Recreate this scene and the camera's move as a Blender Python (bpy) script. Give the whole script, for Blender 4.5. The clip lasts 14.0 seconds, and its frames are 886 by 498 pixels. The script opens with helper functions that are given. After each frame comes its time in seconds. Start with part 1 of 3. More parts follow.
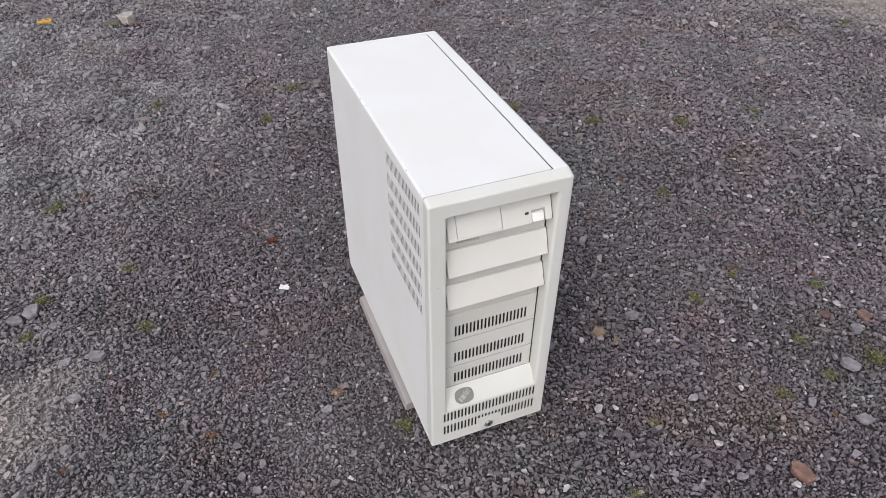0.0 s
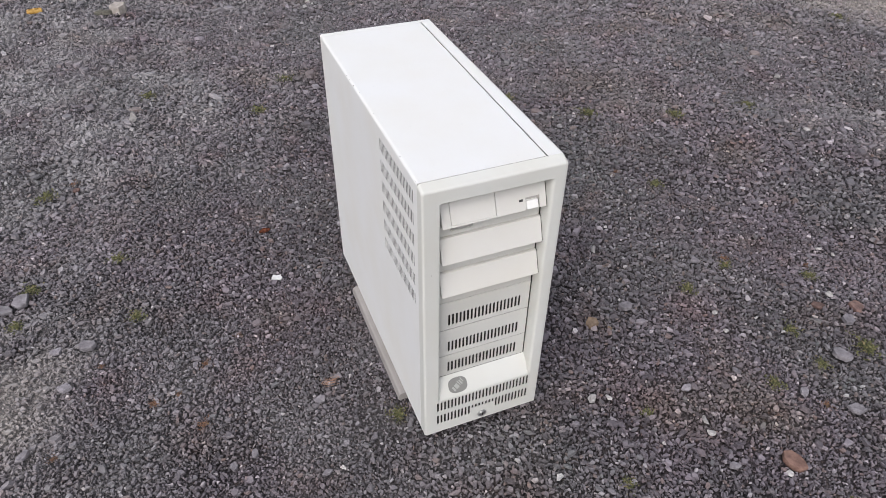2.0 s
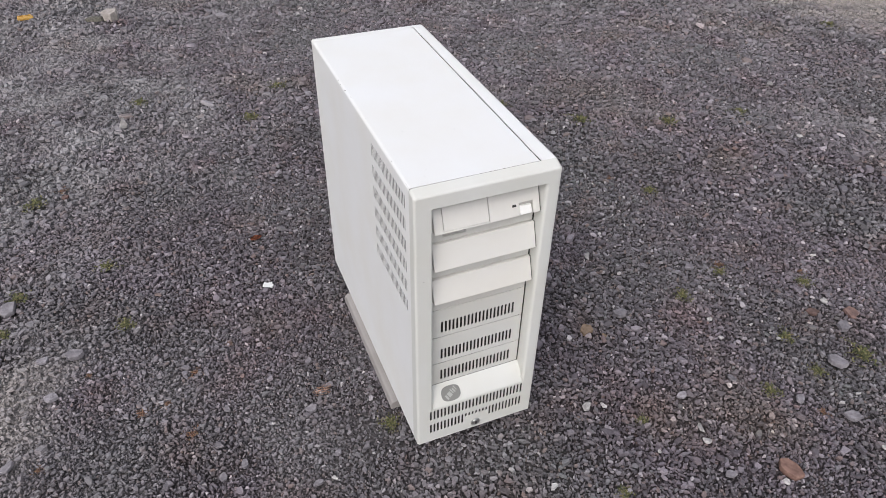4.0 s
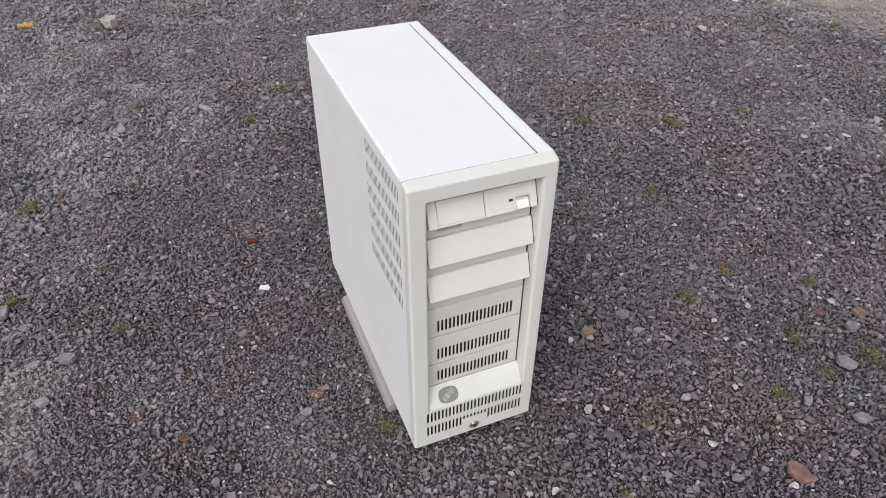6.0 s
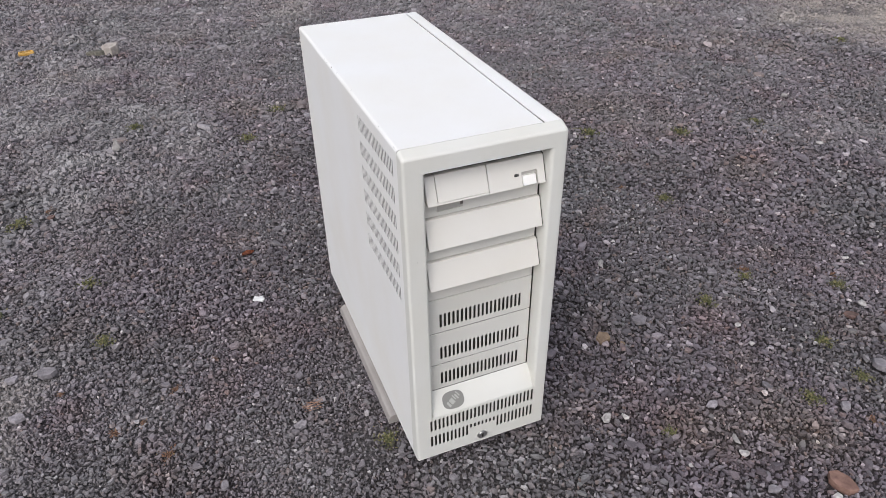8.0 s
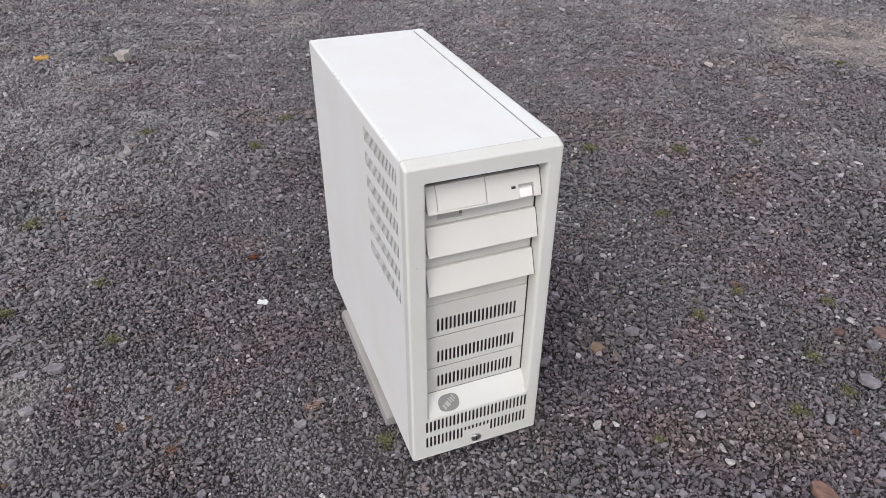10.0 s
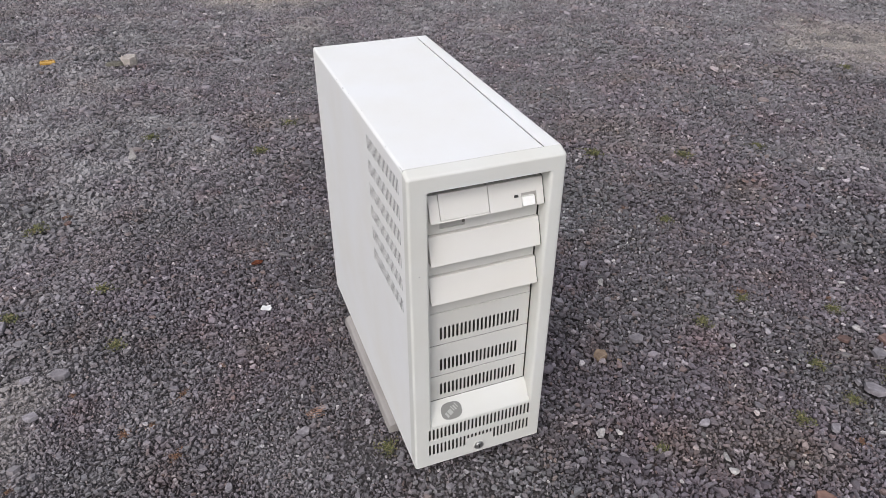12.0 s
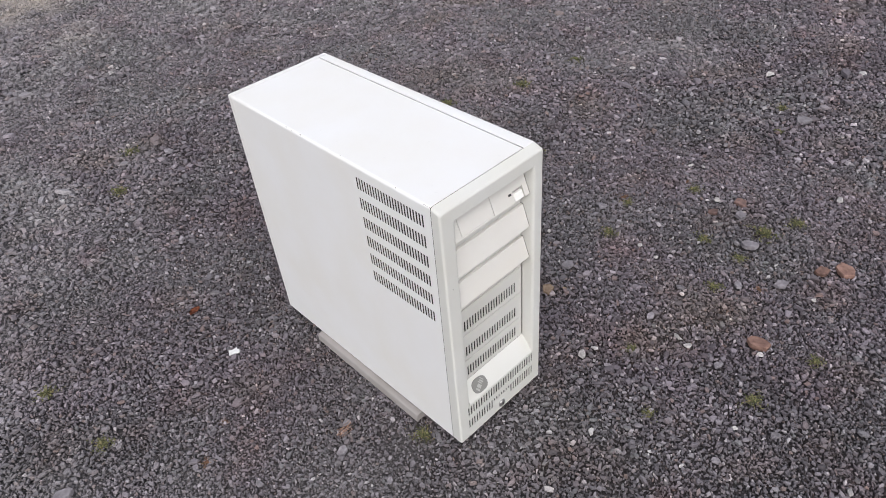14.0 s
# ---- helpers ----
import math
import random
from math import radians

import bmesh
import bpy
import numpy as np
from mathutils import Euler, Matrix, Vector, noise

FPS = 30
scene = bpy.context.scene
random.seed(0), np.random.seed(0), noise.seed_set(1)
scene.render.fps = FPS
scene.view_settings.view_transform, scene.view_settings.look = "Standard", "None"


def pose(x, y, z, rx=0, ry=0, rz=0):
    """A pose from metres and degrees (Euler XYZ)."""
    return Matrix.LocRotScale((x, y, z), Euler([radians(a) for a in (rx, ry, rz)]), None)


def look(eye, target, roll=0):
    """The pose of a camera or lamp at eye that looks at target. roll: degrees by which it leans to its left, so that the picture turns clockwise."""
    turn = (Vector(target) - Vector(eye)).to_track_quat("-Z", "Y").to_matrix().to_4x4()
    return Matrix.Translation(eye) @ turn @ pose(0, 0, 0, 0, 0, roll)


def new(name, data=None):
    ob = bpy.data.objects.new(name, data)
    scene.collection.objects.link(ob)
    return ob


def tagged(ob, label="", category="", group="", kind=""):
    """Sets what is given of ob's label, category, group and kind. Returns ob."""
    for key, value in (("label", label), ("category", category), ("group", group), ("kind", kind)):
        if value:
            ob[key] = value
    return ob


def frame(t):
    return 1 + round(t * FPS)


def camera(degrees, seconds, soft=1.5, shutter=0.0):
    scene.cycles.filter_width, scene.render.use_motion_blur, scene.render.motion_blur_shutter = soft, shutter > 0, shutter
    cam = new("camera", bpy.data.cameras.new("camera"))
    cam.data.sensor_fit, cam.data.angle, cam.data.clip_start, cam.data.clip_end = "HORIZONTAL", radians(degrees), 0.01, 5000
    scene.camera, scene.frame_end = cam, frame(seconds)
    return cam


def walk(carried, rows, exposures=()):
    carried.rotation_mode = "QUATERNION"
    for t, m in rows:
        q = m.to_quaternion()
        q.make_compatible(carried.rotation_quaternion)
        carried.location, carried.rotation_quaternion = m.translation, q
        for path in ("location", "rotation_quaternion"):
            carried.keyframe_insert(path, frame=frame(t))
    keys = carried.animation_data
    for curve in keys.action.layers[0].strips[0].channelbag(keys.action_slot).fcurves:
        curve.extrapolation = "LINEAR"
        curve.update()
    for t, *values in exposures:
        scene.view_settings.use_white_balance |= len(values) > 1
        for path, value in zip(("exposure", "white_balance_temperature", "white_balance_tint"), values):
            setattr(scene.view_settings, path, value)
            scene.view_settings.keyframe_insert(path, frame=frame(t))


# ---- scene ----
import collections

cam = camera(66.0, 14.0, soft=0.6, shutter=0.1)
PATH = [
    (0, (0.072, 0.077, 0.977), (0.633, 1.521, -0.288), -0.1),
    (0.5, (0.068, 0.074, 0.974), (0.627, 1.513, -0.297), -0.2),
    (1, (0.069, 0.074, 0.971), (0.639, 1.517, -0.291), -0.3),
    (1.5, (0.07, 0.071, 0.97), (0.642, 1.507, -0.3), -0.3),
    (2, (0.07, 0.074, 0.965), (0.647, 1.504, -0.309), 0.5),
    (2.5, (0.069, 0.072, 0.965), (0.66, 1.504, -0.301), 0.6),
    (3, (0.071, 0.074, 0.958), (0.644, 1.512, -0.308), 0.3),
    (3.2, (0.072, 0.078, 0.958), (0.658, 1.517, -0.3), 0.5),
    (5.3, (0.081, 0.082, 0.95), (0.684, 1.52, -0.303), 0.9),
    (5.5, (0.083, 0.083, 0.949), (0.68, 1.539, -0.285), 0.4),
    (6, (0.089, 0.081, 0.927), (0.681, 1.541, -0.305), 0.2),
    (6.2, (0.091, 0.075, 0.917), (0.630, 1.491, -0.230), -1.3),
    (6.5, (0.096, 0.076, 0.908), (0.614, 1.591, -0.29), -1.6),
    (6.7, (0.087, 0.082, 0.876), (0.624, 1.524, -0.239), 0.2),
    (6.8, (0.087, 0.090, 0.860), (0.640, 1.534, -0.244), -0.6),
    (7, (0.093, 0.099, 0.837), (0.639, 1.621, -0.339), -2.4),
    (7.2, (0.106, 0.106, 0.822), (0.694, 1.633, -0.33), -2.1),
    (9.3, (0.093, 0.064, 0.836), (0.653, 1.538, -0.224), -0.2),
    (9.5, (0.095, 0.064, 0.838), (0.688, 1.618, -0.273), -0.2),
    (10, (0.093, 0.059, 0.841), (0.694, 1.616, -0.261), 0.1),
    (10.5, (0.094, 0.061, 0.842), (0.699, 1.625, -0.247), 0.3),
    (11, (0.091, 0.06, 0.844), (0.686, 1.622, -0.254), -0.3),
    (11.5, (0.093, 0.061, 0.849), (0.671, 1.628, -0.251), -1.0),
    (12, (0.098, 0.063, 0.847), (0.686, 1.629, -0.25), -0.1),
    (12.5, (0.102, 0.061, 0.851), (0.754, 1.567, -0.293), -0.7),
    (12.7, (0.077, 0.080, 0.870), (0.708, 1.378, -0.206), -1.0),
    (13, (0.027, 0.095, 0.896), (0.756, 1.503, -0.322), -2.1),
    (13.2, (-0.008, 0.118, 0.916), (0.699, 1.345, -0.195), -3.3),
    (13.5, (-0.08, 0.153, 0.949), (0.774, 1.466, -0.294), -5.3),
    (13.6, (-0.094, 0.159, 0.968), (0.699, 1.336, -0.139), -5.9),
    (13.8, (-0.104, 0.179, 0.998), (0.743, 1.295, -0.132), -5.7),
    (14, (-0.139, 0.194, 1.005), (0.861, 1.355, -0.279), -5.7),
]
walk(cam, [(t, look(eye, target, roll)) for t, eye, target, roll in PATH], [(0.0, 0.415, 6350, 12), (12.8, 0.415, 6350, 12), (14.0, 0.470, 6350, 12)])

# ---------------------------------------------------------------- light
SUN_ELEVATION, SUN_AZIMUTH = 47.0, 222.0      # degrees; azimuth from +y towards +x
world = bpy.data.worlds.new("overcast_sky")
scene.world = world
world.use_nodes = True
wn, wl = world.node_tree.nodes, world.node_tree.links
sky = wn.new("ShaderNodeTexSky")
sky.sky_type, sky.sun_disc = "NISHITA", False
sky.sun_elevation, sky.sun_rotation = radians(SUN_ELEVATION), radians(SUN_AZIMUTH)
sky.dust_density, sky.air_density = 4.0, 1.0
grey = wn.new("ShaderNodeHueSaturation")
grey.inputs["Saturation"].default_value = 0.30
wl.new(sky.outputs[0], grey.inputs["Color"])
wl.new(grey.outputs[0], wn["Background"].inputs["Color"])
wn["Background"].inputs["Strength"].default_value = 0.155
sun = new("sun", bpy.data.lights.new("sun", "SUN"))
sun.data.energy, sun.data.angle, sun.data.color = 0.15, radians(60), (1.0, 0.985, 0.975)
az, el = radians(SUN_AZIMUTH), radians(SUN_ELEVATION)
sun.matrix_world = look((4 * math.sin(az) * math.cos(el), 4 * math.cos(az) * math.cos(el), 4 * math.sin(el)), (0, 0, 0))


# ---------------------------------------------------------------- materials
def material(name, rough=0.6, metal=0.0):
    mat = bpy.data.materials.new(name)
    mat.use_nodes = True
    tree = mat.node_tree
    shader = tree.nodes["Principled BSDF"]
    shader.inputs["Roughness"].default_value, shader.inputs["Metallic"].default_value = rough, metal
    return mat, tree, shader


def node(tree, kind, **inputs):
    n = tree.nodes.new(kind)
    for key, value in inputs.items():
        n.inputs[key.replace("_", " ")].default_value = value
    return n


def noise_at(tree, scale, detail=4.0, coords="Object"):
    place = tree.nodes.new("ShaderNodeTexCoord")
    n = node(tree, "ShaderNodeTexNoise", Scale=scale, Detail=detail)
    tree.links.new(place.outputs[coords], n.inputs["Vector"])
    return n


def ramp(tree, source, stops, kind="LINEAR"):
    r = tree.nodes.new("ShaderNodeValToRGB")
    r.color_ramp.interpolation = kind
    while len(r.color_ramp.elements) < len(stops):
        r.color_ramp.elements.new(0.5)
    for e, (at, colour) in zip(r.color_ramp.elements, stops):
        e.position, e.color = at, (*colour, 1) if len(colour) == 3 else colour
    tree.links.new(source, r.inputs["Fac"])
    return r.outputs["Color"]


def mix(tree, fac, a, b, blend="MIX"):
    m = tree.nodes.new("ShaderNodeMix")
    m.data_type, m.blend_type = "RGBA", blend
    for socket, value in ((m.inputs[0], fac), (m.inputs[6], a), (m.inputs[7], b)):
        if isinstance(value, bpy.types.NodeSocket):
            tree.links.new(value, socket)
        else:
            socket.default_value = value if isinstance(value, (int, float)) else (*value, 1)
    return m.outputs[2]


def bump(tree, shader, height, strength, distance):
    b = node(tree, "ShaderNodeBump", Strength=strength, Distance=distance)
    tree.links.new(height, b.inputs["Height"])
    tree.links.new(b.outputs["Normal"], shader.inputs["Normal"])


def paint(name, colour, rough, grain=900.0, dirt=0.06, relief=0.0002):
    """Moulded plastic or stove enamel: fine orange-peel grain, faint grime and yellowing."""
    mat, tree, shader = material(name, rough)
    cloud = noise_at(tree, 9.0, 6.0)
    specks = noise_at(tree, 160.0, 3.0)
    fine = noise_at(tree, grain, 2.0)
    dull = tuple(c * (1 - dirt) * k for c, k in zip(colour, (1.0, 0.985, 0.95)))
    base = mix(tree, ramp(tree, cloud.outputs["Fac"], [(0.35, (0, 0, 0)), (0.7, (1, 1, 1))]), colour, dull)
    base = mix(tree, ramp(tree, specks.outputs["Fac"], [(0.70, (0, 0, 0)), (0.78, (0.35, 0.35, 0.35))]), base, tuple(c * 0.8 for c in colour))
    tree.links.new(base, shader.inputs["Base Color"])
    rougher = node(tree, "ShaderNodeMapRange", To_Min=rough - 0.08, To_Max=rough + 0.1)
    tree.links.new(cloud.outputs["Fac"], rougher.inputs["Value"])
    tree.links.new(rougher.outputs[0], shader.inputs["Roughness"])
    bump(tree, shader, fine.outputs["Fac"], 0.25, relief)
    return mat


def stony(name, dark, light, scale=4.0, rough=0.85, relief=0.0012):
    """Broken stone: two scales of mottling and a rough break, its tone differing from stone to stone."""
    mat, tree, shader = material(name, rough)
    mottle, grit = noise_at(tree, scale, 6.0), noise_at(tree, scale * 5, 5.0)
    info = tree.nodes.new("ShaderNodeObjectInfo")
    base = mix(tree, ramp(tree, mottle.outputs["Fac"], [(0.35, (0, 0, 0)), (0.65, (1, 1, 1))]), dark, light)
    tone = node(tree, "ShaderNodeMapRange", To_Min=0.66, To_Max=1.2)
    tree.links.new(info.outputs["Random"], tone.inputs["Value"])
    shade = node(tree, "ShaderNodeHueSaturation")
    tree.links.new(tone.outputs[0], shade.inputs["Value"])
    tree.links.new(base, shade.inputs["Color"])
    tree.links.new(shade.outputs[0], shader.inputs["Base Color"])
    bump(tree, shader, grit.outputs["Fac"], 0.6, relief)
    return mat


CASE = paint("case_enamel", (0.775, 0.774, 0.764), 0.45, dirt=0.025)
FRONT = paint("front_plastic", (0.625, 0.625, 0.592), 0.5, dirt=0.035)
DRIVE = paint("drive_plastic", (0.645, 0.631, 0.597), 0.5, dirt=0.035)
PLATE = paint("cover_plate_plastic", (0.600, 0.593, 0.560), 0.52, dirt=0.04)
BUTTON = paint("button_plastic", (0.86, 0.86, 0.84), 0.4)
# Drive plastic greyed, the shade of the slot and button well in its colour.
SHADE = paint("shaded_recess_plastic", (0.40, 0.39, 0.365), 0.6)
BASE = paint("base_plastic", (0.33, 0.308, 0.295), 0.6, dirt=0.2)
DARK = paint("dark_plastic", (0.03, 0.03, 0.028), 0.5)
CHIP = paint("bare_primer", (0.12, 0.11, 0.10), 0.7)
# Steel darkened to carry the shade inside the case, behind slots and gaps.
SHADED_STEEL = paint("shaded_chassis_steel", (0.035, 0.036, 0.028), 0.6)
BADGE = paint("badge_metal", (0.205, 0.205, 0.192), 0.42)
BADGE_MARK = paint("badge_mark", (0.37, 0.37, 0.35), 0.4)
LOCK, lock_tree, lock_shader = material("lock_steel", 0.3, 1.0)
lock_shader.inputs["Base Color"].default_value = (0.58, 0.58, 0.57, 1)
PALE = stony("pale_quartz", (0.33, 0.312, 0.302), (0.54, 0.515, 0.50))
SLATE = stony("grey_slate", (0.176, 0.161, 0.173), (0.285, 0.264, 0.281))
BRICK = stony("brick_red", (0.150, 0.084, 0.066), (0.255, 0.150, 0.118))
RUST = stony("rust_brown", (0.105, 0.066, 0.058), (0.18, 0.112, 0.096))
TAN = stony("tan_sandstone", (0.175, 0.122, 0.082), (0.265, 0.195, 0.138))
LEAF = stony("dead_leaf", (0.14, 0.045, 0.025), (0.26, 0.085, 0.04), 6)
NEEDLE = stony("dry_needle", (0.22, 0.12, 0.085), (0.40, 0.25, 0.18), 300)
WOOD = stony("weathered_wood", (0.07, 0.065, 0.05), (0.15, 0.14, 0.115), 7)
BUFF = stony("buff_sandstone", (0.27, 0.24, 0.215), (0.40, 0.36, 0.325))
ORANGE = stony("orange_plastic", (0.50, 0.27, 0.05), (0.62, 0.38, 0.10), 4, 0.5)
SCRAP = stony("white_scrap", (0.74, 0.74, 0.73), (0.85, 0.85, 0.84), 4, 0.6, 0.0003)


def mossy():
    mat, tree, shader = material("moss", 0.8)
    geo = tree.nodes.new("ShaderNodeNewGeometry")
    tree.links.new(ramp(tree, geo.outputs["Random Per Island"], [(0.0, (0.046, 0.050, 0.020)), (0.5, (0.100, 0.104, 0.038)), (0.85, (0.165, 0.155, 0.066)), (1.0, (0.20, 0.15, 0.08))]), shader.inputs["Base Color"])
    return mat


def withered():
    mat, tree, shader = material("withered_moss", 0.85)
    geo = tree.nodes.new("ShaderNodeNewGeometry")
    tree.links.new(ramp(tree, geo.outputs["Random Per Island"], [(0.0, (0.075, 0.042, 0.030)), (0.5, (0.150, 0.075, 0.045)), (0.85, (0.22, 0.12, 0.075)), (1.0, (0.16, 0.13, 0.06))]), shader.inputs["Base Color"])
    return mat


MOSS, WITHERED = mossy(), withered()

# Patches of pale dust on the yard: x, y, radius, how thick.
DUST = [(-0.39, 1.07, 0.17, 3.2), (2.72, 2.08, 0.40, 1.4), (1.78, 1.36, 0.12, 1.6), (-0.30, 2.20, 0.28, 0.7), (1.42, 2.05, 0.20, 0.7),
        (0.54, 4.02, 0.36, 1.8), (1.86, 1.24, 0.14, 1.8), (-0.55, 2.7, 1.0, 1.7), (0.2, 3.5, 1.1, 1.4), (1.5, 3.5, 1.3, 1.4), (2.7, 2.6, 1.1, 1.3), (-0.34, 0.92, 0.34, 1.1), (1.25, 0.85, 0.5, 0.22),
        (-0.8, 3.9, 1.3, 1.4), (-0.42, 2.10, 0.62, 2.2), (1.35, 2.0, 0.7, 0.6), (0.12, 0.72, 0.32, 0.6)]


# Patches of beige sand, likewise.
SAND = [(2.74, 2.12, 0.30, 3.2), (-0.40, 1.05, 0.13, 2.2), (0.60, 4.00, 0.34, 4.5), (0.62, 3.20, 0.16, 0.8)]


def dust_mask(tree, patches):
    """0 to 1: how dusty the yard is, by its patches, with a ragged rim."""
    place = tree.nodes.new("ShaderNodeTexCoord")
    rag = noise_at(tree, 7.0, 8.0)
    total = None
    for x, y, r, thick in patches:
        far = tree.nodes.new("ShaderNodeVectorMath")
        far.operation = "DISTANCE"
        flat = tree.nodes.new("ShaderNodeVectorMath")
        flat.operation = "MULTIPLY"
        flat.inputs[1].default_value = (1, 1, 0)
        tree.links.new(place.outputs["Object"], flat.inputs[0])
        tree.links.new(flat.outputs[0], far.inputs[0])
        far.inputs[1].default_value = (x, y, 0)
        fade = node(tree, "ShaderNodeMapRange", From_Min=0.3 * r, From_Max=1.5 * r, To_Min=thick, To_Max=0.0)
        tree.links.new(far.outputs["Value"], fade.inputs["Value"])
        if total is None:
            total = fade.outputs[0]
        else:
            add = tree.nodes.new("ShaderNodeMath")
            add.operation = "MAXIMUM"
            tree.links.new(total, add.inputs[0])
            tree.links.new(fade.outputs[0], add.inputs[1])
            total = add.outputs[0]
    times = tree.nodes.new("ShaderNodeMath")
    times.operation = "MULTIPLY"
    edge = node(tree, "ShaderNodeMapRange", From_Min=0.30, From_Max=0.68)
    tree.links.new(rag.outputs["Fac"], edge.inputs["Value"])
    tree.links.new(total, times.inputs[0])
    tree.links.new(edge.outputs[0], times.inputs[1])
    return times.outputs[0]


def gravel_look(name, loose):
    """Crushed slate: each chip its own grey, with slow drifts of purple, green and brown over the yard."""
    mat, tree, shader = material(name, 0.55 if loose else 0.8)
    if loose:
        chance = tree.nodes.new("ShaderNodeNewGeometry").outputs["Random Per Island"]
    else:
        place = tree.nodes.new("ShaderNodeTexCoord")
        cells = node(tree, "ShaderNodeTexVoronoi", Scale=170.0)
        tree.links.new(place.outputs["Object"], cells.inputs["Vector"])
        split = tree.nodes.new("ShaderNodeSeparateColor")
        tree.links.new(cells.outputs["Color"], split.inputs[0])
        chance = split.outputs[0]
    base = ramp(tree, chance, [
        (0.00, (0.072, 0.066, 0.070)), (0.22, (0.108, 0.099, 0.106)), (0.46, (0.137, 0.127, 0.136)), (0.58, (0.147, 0.127, 0.130)), (0.63, (0.133, 0.134, 0.134)),
        (0.74, (0.168, 0.157, 0.166)), (0.85, (0.203, 0.191, 0.201)), (0.915, (0.158, 0.122, 0.108)), (0.935, (0.225, 0.213, 0.222)), (0.970, (0.278, 0.266, 0.272)),
        (0.992, (0.335, 0.322, 0.324)), (0.9993, (0.48, 0.47, 0.455))])
    hue = noise_at(tree, 2.6, 5.0)
    tint = ramp(tree, hue.outputs["Fac"], [(0.32, (1.01, 1.025, 1.02)), (0.46, (1.07, 1.03, 1.06)), (0.55, (1.12, 1.02, 1.10)), (0.68, (1.17, 1.06, 0.98))])
    base = mix(tree, 1.0, base, tint, "MULTIPLY")
    rusty = noise_at(tree, 8.0, 5.0)
    base = mix(tree, 1.0, base, ramp(tree, rusty.outputs["Fac"], [(0.52, (1.0, 1.0, 1.0)), (0.70, (1.10, 0.985, 0.93))]), "MULTIPLY")
    value = noise_at(tree, 3.7, 6.0)
    base = mix(tree, 1.0, base, ramp(tree, value.outputs["Fac"], [(0.32, (0.86, 0.86, 0.86)), (0.68, (1.18, 1.18, 1.18))]), "MULTIPLY")
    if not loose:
        base = mix(tree, 1.0, base, (0.36, 0.34, 0.33), "MULTIPLY")      # bed darkened, the shade between chips put into its colour
    for patches, colour in ((DUST, (0.312, 0.298, 0.300)), (SAND, (0.345, 0.305, 0.275))):
        dust = node(tree, "ShaderNodeMath")
        dust.operation, dust.inputs[1].default_value = "MULTIPLY", 0.50
        tree.links.new(dust_mask(tree, patches), dust.inputs[0])
        base = mix(tree, dust.outputs[0], base, colour)
    grain = noise_at(tree, 420.0, 3.0)
    base = mix(tree, 1.0, base, ramp(tree, grain.outputs["Fac"], [(0.36, (0.88, 0.88, 0.88)), (0.64, (1.12, 1.12, 1.12))]), "MULTIPLY")
    tree.links.new(base, shader.inputs["Base Color"])
    grit = noise_at(tree, 500.0 if loose else 260.0, 4.0)
    if loose:
        bump(tree, shader, grit.outputs["Fac"], 0.5, 0.0008)
    else:
        joined = tree.nodes.new("ShaderNodeMath")
        joined.operation = "SUBTRACT"
        tree.links.new(grit.outputs["Fac"], joined.inputs[0])
        tree.links.new(cells.outputs["Distance"], joined.inputs[1])
        bump(tree, shader, joined.outputs[0], 1.0, 0.006)
    return mat


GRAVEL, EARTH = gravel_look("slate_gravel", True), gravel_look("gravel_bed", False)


# ---------------------------------------------------------------- builders
def even_normals(me, angle):
    """Shades smooth over edges blunter than the angle, the larger faces ruling, so that flats stay flat."""
    me.polygons.foreach_set("use_smooth", [True] * len(me.polygons))
    me.set_sharp_from_angle(angle=radians(angle))
    meets = collections.defaultdict(list)
    for p in me.polygons:
        for v in p.vertices:
            meets[v].append((p.normal.copy(), p.area))
    limit, out = math.cos(radians(angle)), []
    for p in me.polygons:
        for v in p.vertices:
            total = Vector((0, 0, 0))
            for normal, area in meets[v]:
                if normal.dot(p.normal) > limit:
                    total += normal * area
            out.append(total.normalized() if total.length > 1e-12 else p.normal.copy())
    me.normals_split_custom_set(out)


def mesh_of(bm, name, mats, smooth=35):
    me = bpy.data.meshes.new(name)
    bm.normal_update()
    bm.to_mesh(me)
    bm.free()
    for m in mats if isinstance(mats, (list, tuple)) else [mats]:
        me.materials.append(m)
    if smooth:
        even_normals(me, smooth)
    return me


def part(name, bm, mat, parent, label="", smooth=35):
    """Links a bmesh as one mesh object under a thing or a part."""
    ob = new(name, bm if isinstance(bm, bpy.types.Mesh) else mesh_of(bm, name, mat, smooth))
    ob.parent = parent
    return tagged(ob, label)


def box(x0, x1, y0, y1, z0, z1, r=0.0, bm=None, segments=2):
    fresh = bmesh.new()
    made = bmesh.ops.create_cube(fresh, size=1)["verts"]
    for v in made:
        v.co = Vector(((x0, x1)[v.co.x > 0], (y0, y1)[v.co.y > 0], (z0, z1)[v.co.z > 0]))
    if r:
        bmesh.ops.bevel(fresh, geom=fresh.edges[:], offset=r, segments=segments, affect="EDGES", profile=0.5)
    if bm is None:
        return fresh
    join(bm, fresh)
    return bm


def join(bm, other):
    """Adds a bmesh to another and frees it."""
    spare = bpy.data.meshes.new("spare")
    other.to_mesh(spare)
    other.free()
    bm.from_mesh(spare)
    bpy.data.meshes.remove(spare)


